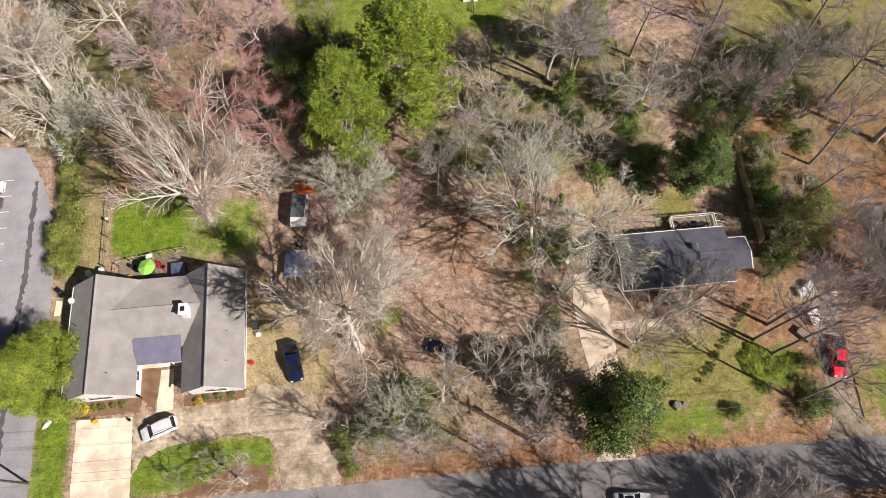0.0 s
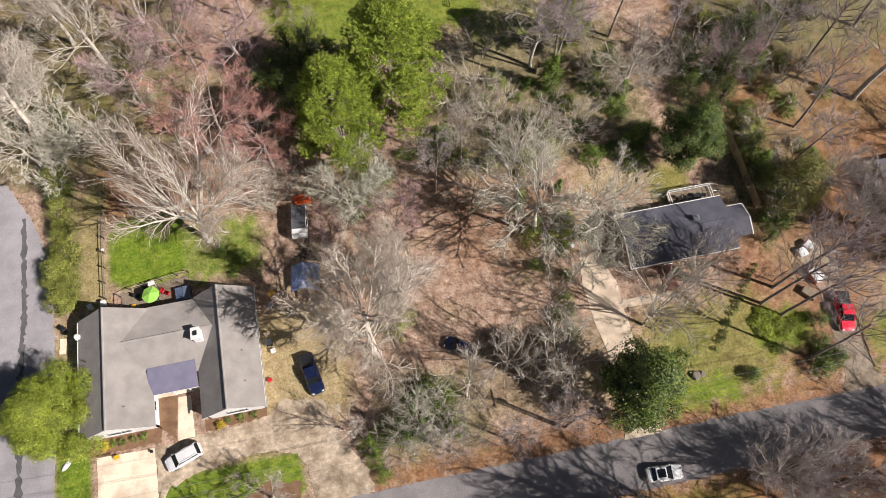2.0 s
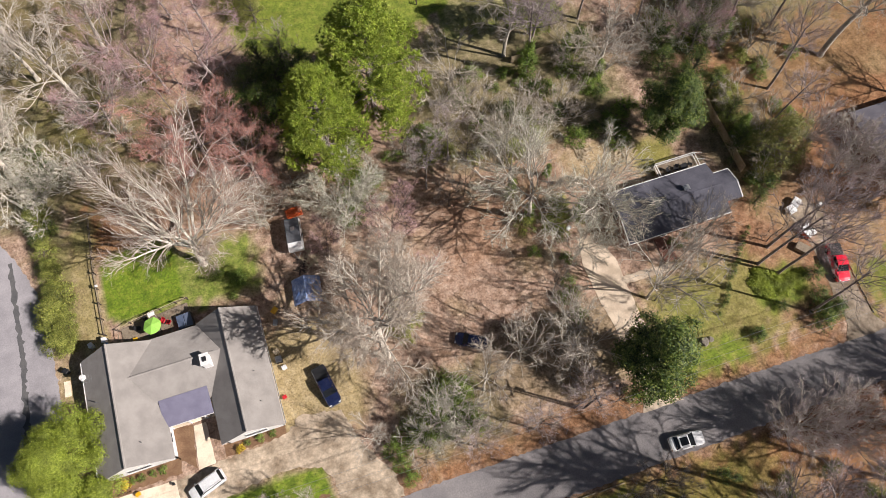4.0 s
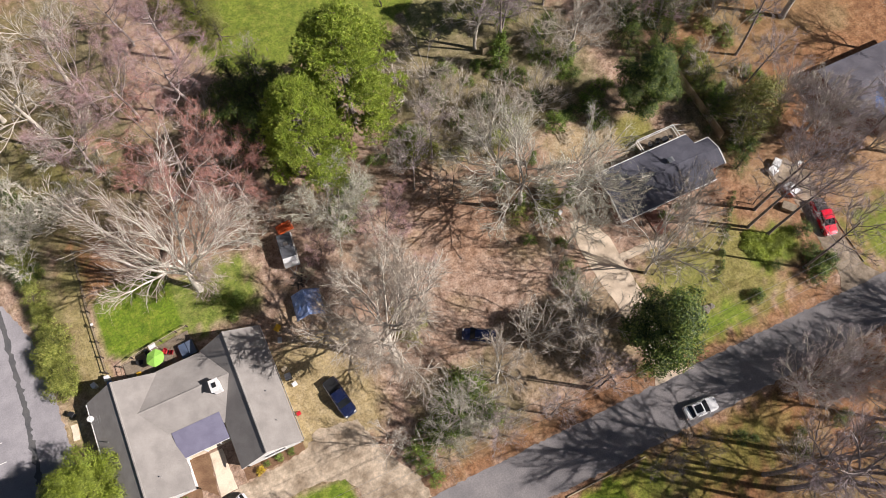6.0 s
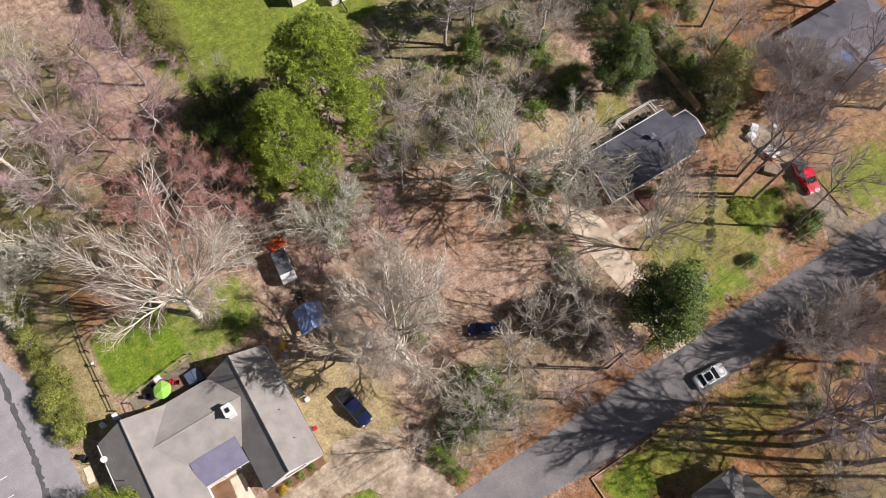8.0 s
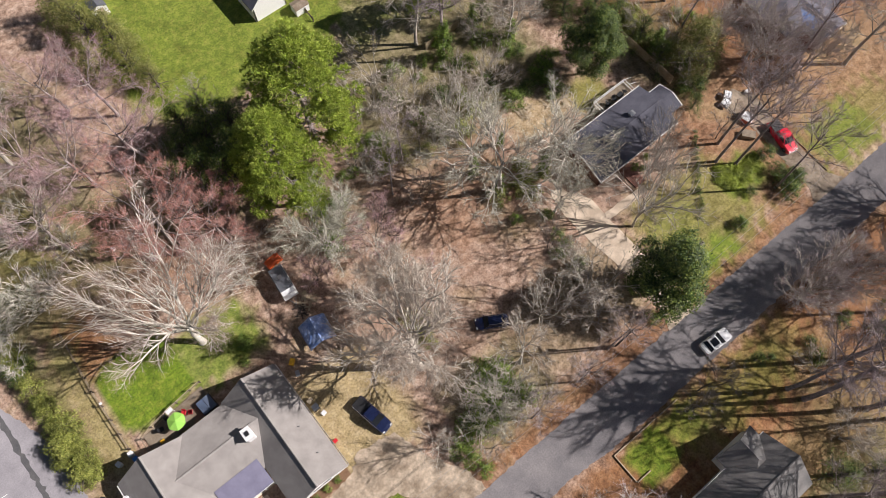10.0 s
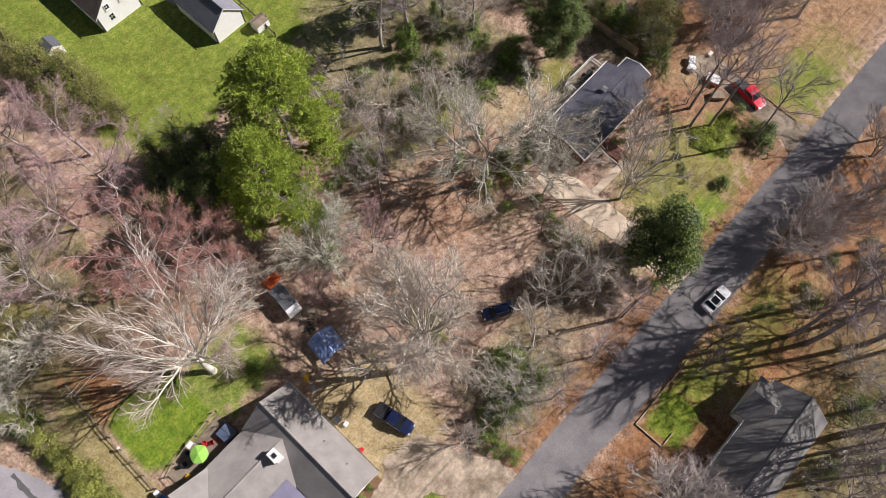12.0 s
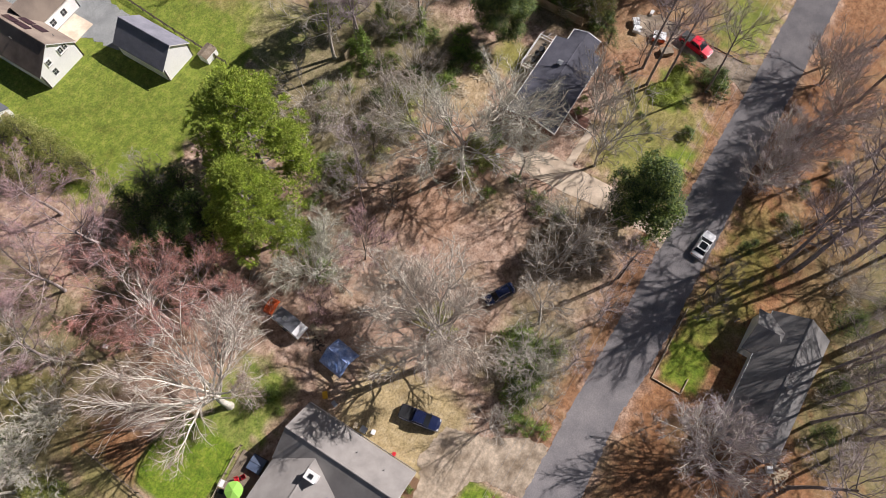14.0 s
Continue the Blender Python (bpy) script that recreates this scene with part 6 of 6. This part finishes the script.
def draped(name, label, category, m, w, d, h, ridge, material, seed):
    """A sheet hung over a frame: a pitched, wrinkled cover with hanging sides and its poles."""
    rng = np.random.default_rng(seed)
    t = thing(name, label, category, m)
    nx, ny = 14, 14
    V = []
    for j in range(ny + 1):
        for i in range(nx + 1):
            u, v = i / nx * 2 - 1, j / ny * 2 - 1
            x, y = u * w / 2, v * d / 2
            z = h + (ridge - h) * (1 - abs(u)) - 0.14 * (1 - abs(math.sin(v * 4.7))) * 0.5
            edge = max(abs(u), abs(v))
            z -= max(0, edge - 0.86) / 0.14 * 0.35
            V.append((x * (1 - 0.02 * rng.random()), y, z + rng.normal(0, 0.025)))
    F = [(j * (nx + 1) + i, j * (nx + 1) + i + 1, (j + 1) * (nx + 1) + i + 1, (j + 1) * (nx + 1) + i) for j in range(ny) for i in range(nx)]
    sheet = mesh_object("sheet", V, F, material, t)
    sheet.modifiers.new("thickness", "SOLIDIFY").thickness = 0.02
    for sx in (-1, 1):
        for sy in (-1, 0, 1):
            part("pole", rod([(sx * w * 0.45, sy * d * 0.45, -0.1), (sx * w * 0.45, sy * d * 0.45, h)], [0.03, 0.03], 6), METAL, t)
    return t


def boards(cx, cy, n, spread, length, material, label, seed, rise=0.35):
    """A loose heap of sticks or boards."""
    rng = np.random.default_rng(seed)
    t = thing("wood_pile", label, "wood pile", pose(cx, cy, 0))
    for i in range(n):
        a, r = rng.uniform(0, 6.28), spread * math.sqrt(rng.random())
        L, w = length * rng.uniform(0.5, 1.2), rng.uniform(0.04, 0.12)
        z = max(0.02, rise * (1 - r / spread) * rng.uniform(0.3, 1.1))
        b = block(-L / 2, L / 2, -w, w, 0, 0.05)
        b.transform(Matrix.Translation((r * math.cos(a), r * math.sin(a), z)) @ Matrix.Rotation(rng.uniform(0, 3.14), 4, "Z") @ Matrix.Rotation(rng.uniform(-0.25, 0.25), 4, "Y"))
        part("board", b, material, t)


def crate(x, y, z, w, d, h, turn, material, label, category="crate", lid=None):
    c = thing("crate", label, category, pose(x, y, z, 0, 0, turn))
    part("box", block(-w / 2, w / 2, -d / 2, d / 2, 0, h, 0.03), material, c)
    part("lid", block(-w / 2 - 0.03, w / 2 + 0.03, -d / 2 - 0.03, d / 2 + 0.03, h, h + 0.06, 0.02), lid or material, c)


def stone(x, y, r, label, seed, flat=0.6, material=None, stretch=1.0):
    rng = np.random.default_rng(seed)
    bm = bmesh.new()
    bmesh.ops.create_icosphere(bm, subdivisions=3, radius=r)
    k = rng.normal(0, 1, (5, 3))
    for v in bm.verts:
        n = v.co.normalized()
        v.co *= 1 + 0.16 * sum(math.sin(3 * (n.x * a + n.y * b + n.z * c)) for a, b, c in k) / 3
        v.co.z *= flat
    ob = tagged(part("boulder", bm, material or STONE, None), label, "boulder")
    ob.location = (x, y, r * flat * 0.5)
    ob.rotation_euler, ob.scale = (0, 0, 0.9), (stretch, 1 / stretch, 1)


trailer()
draped("tarp_shelter", "blue tarp stretched over a low pole frame", "shelter", pose(-15.6, 40.4, 0, 0, 0, -7), 4.0, 3.8, 1.2, 2.7, TARP_BLUE, 41)
draped("tarp_cover", "bright orange tarp over a low stack", "tarp", pose(-14.5, 52.8, 0, 0, 0, 5), 2.4, 1.5, 0.5, 0.7, ORANGE, 42)
boards(-14.2, 45.2, 26, 1.2, 1.6, WOOD_PALE, "scattered pale boards beside the trailer", 43)
boards(-15.6, 44.6, 18, 1.0, 1.2, WOOD_DARK, "heap of dark scrap wood", 44)
boards(34.6, 47.2, 60, 2.2, 1.8, WOOD_PALE, "pale heap of cut branches and boards", 45, 0.6)
boards(29.2, 48.6, 24, 1.5, 1.5, WOOD_PALE, "pale scattered boards on bare ground", 46)
boards(1.2, -15.2, 18, 1.6, 2.4, WOOD_PALE, "pale lumber lying beside the house", 47)
crate(1.6, -14.4, 0, 0.9, 0.7, 0.6, 30, WHITE_PLASTIC, "white plastic storage box beside the house", "box")
crate(-21.6, 32.4, 0, 0.8, 0.8, 0.85, 0, BLACK, "dark air-conditioning unit against the wall", "air conditioner", METAL)
crate(-21.7, 33.6, 0, 0.7, 0.5, 0.7, 20, WOOD_PALE, "pale wooden box against the wall", "box")
crate(-21.2, 31.2, 0, 0.6, 0.5, 0.5, 10, WHITE_PLASTIC, "white plastic box against the wall", "box")
crate(-22.1, 27.4, 0, 0.5, 0.4, 0.4, 10, RED_PLASTIC, "red plastic box beside the house", "box")
crate(-20.6, 39.3, 0, 0.9, 0.6, 0.5, 40, YELLOW, "yellow toy truck bed on bare earth", "toy")
crate(-20.9, 37.6, 0, 0.8, 0.5, 0.35, 70, METAL, "grey metal cart tipped beside the trunk", "cart")
crate(-42.3, 21.5, 0.05, 0.55, 0.4, 0.4, 20, YELLOW, "yellow plastic toy at the pad's edge", "toy")
crate(-37.9, 21.3, 0.05, 0.25, 0.3, 0.4, 10, BLACK, "small dark planter at the pad's edge", "planter")
for i in range(6):
    crate(-44.7 + i * 0.32, 22.0, 0.03, 0.18, 0.18, 0.2, i * 20, MULCH, "small clay plant pot in a row", "plant pot")
stone(-48.6, 21.9, 0.55, "crumpled white fabric bundle on the grass", 48, 0.35, WHITE_PLASTIC, 1.6)
stone(-48.4, 22.6, 0.3, "crumpled white fabric bundle on the grass", 49, 0.4, WHITE_PLASTIC, 1.5)
stone(33.4, 16.5, 0.6, "grey boulder on the front lawn", 50, 0.7)
stone(34.4, 16.6, 0.4, "grey boulder on the front lawn", 51, 0.7)
crate(22.3, 37.8, 0, 0.7, 0.5, 0.5, 30, WHITE_PLASTIC, "small white plastic box beside the driveway", "box")
crate(-31.0, 68.6, 0, 0.5, 0.5, 0.5, 20, WHITE_PLASTIC, "white plastic tub under the trees", "tub")
crate(-27.2, 63.8, 0, 1.1, 0.8, 0.7, 30, WHITE_PLASTIC, "white box under the sycamore", "box")
crate(-42.9, 50.2, 1.1, 0.3, 0.25, 0.2, 0, WHITE_PLASTIC, "white birdhouse on the fence", "birdhouse")
paved("stepping_slab", [(-49.5, 36.6), (-48.7, 36.5), (-48.6, 38.6), (-49.4, 38.7)], 0.03, CONCRETE, "pale broken concrete slab", "slab", 0.06, 31)

# ---- east driveway clutter ----
crate(54.5, 26.5, 0.05, 1.5, 2.0, 0.8, 15, ORANGE, "orange and white utility trailer load", "trailer load", WHITE_PLASTIC)
crate(52.6, 24.3, 0, 1.2, 2.0, 0.7, 40, WOOD, "low weathered wooden box", "box")
draped("tarp_cover", "white tarp over stacked things", "tarp", pose(55.2, 31.0, 0, 0, 0, 35), 1.5, 1.2, 0.8, 1.1, WHITE_PLASTIC, 52)
draped("tarp_cover", "small white tarp over a bin", "tarp", pose(54.0, 30.2, 0, 0, 0, 10), 1.4, 1.3, 0.7, 0.9, WHITE_PLASTIC, 53)
crate(58.4, 29.6, 0, 0.8, 0.5, 0.4, 0, WHITE_PLASTIC, "white plastic tub on the driveway", "tub")
edge = thing("garden_edging", "dark timber edging along the driveway", "edging")
for i in range(6):
    part("timber", block(57.4 + i * 0.13, 57.5 + i * 0.13, 12.8 + i * 2.1, 14.8 + i * 2.1, -0.1, 0.14, 0.02), WOOD, edge)
edge = thing("garden_edging", "timber edging round the corner lawn", "edging")
for a, b, c, d in ((4.4, 11.9, 3.35, 3.5), (4.35, 4.5, -0.7, 3.5), (12.4, 15.8, 3.3, 3.45), (4.5, 6.8, -0.85, -0.7)):
    part("timber", block(a, b, c, d, -0.1, 0.22, 0.02), WOOD_PALE, edge)
post_ = thing("lamp_post", "short white lamp post on the lawn", "lamp post", pose(17.4, -2.9, 0))
part("pole", rod([(0, 0, -0.1), (0, 0, 1.5)], [0.05, 0.05], 8), TRIM, post_)
part("lantern", block(-0.12, 0.12, -0.12, 0.12, 1.5, 1.8, 0.03), BLACK, post_)


# ---- utility poles and cables ----
def utility_pole(x, y, h, turn):
    p = thing("utility_pole", "weathered wooden utility pole with a crossarm", "utility pole", pose(x, y, 0, 0, 0, turn), "utility poles")
    part("shaft", rod([(0, 0, -0.2), (0, 0, h)], [0.16, 0.11], 10), WOOD_DARK, p)
    arm = part("crossarm", block(-0.06, 0.06, -1.2, 1.2, h - 0.7, h - 0.55), WOOD_DARK, p)
    for y_ in (-1.1, -0.4, 0.4, 1.1):
        part("insulator", rod([(0, y_, h - 0.55), (0, y_, h - 0.38)], [0.04, 0.05], 8), WHITE_PLASTIC, arm)
    part("transformer", rod([(0.3, 0, h - 2.0), (0.3, 0, h - 1.1)], [0.2, 0.2], 12), METAL, p)


def cable(points, sag, radius, label):
    P = []
    for (a, b) in zip(points, points[1:]):
        a, b = np.array(a), np.array(b)
        for i in range(16):
            f = i / 16
            P.append(a * (1 - f) + b * f - (0, 0, sag * 4 * f * (1 - f)))
    P.append(np.array(points[-1]))
    V, F = tube(np.array(P), np.full(len(P), radius), 5)
    tagged(mesh_object("power_cable", V, F, METAL if radius > 0.012 else BLACK), label, "cable", "overhead cables")


utility_pole(-50.2, 14.6, 9.0, 0)
utility_pole(100, 13.6, 9.0, 0)
utility_pole(14.6, 13.6, 9.0, 0)
for dy, z in ((-1.1, 8.6), (0.0, 7.2), (1.1, 8.6)):
    cable([(-50.2, 14.6 + dy, z), (14.6, 13.6 + dy, z), (100, 13.6 + dy, z)], 0.9, 0.016, "thin overhead power cable along the street")
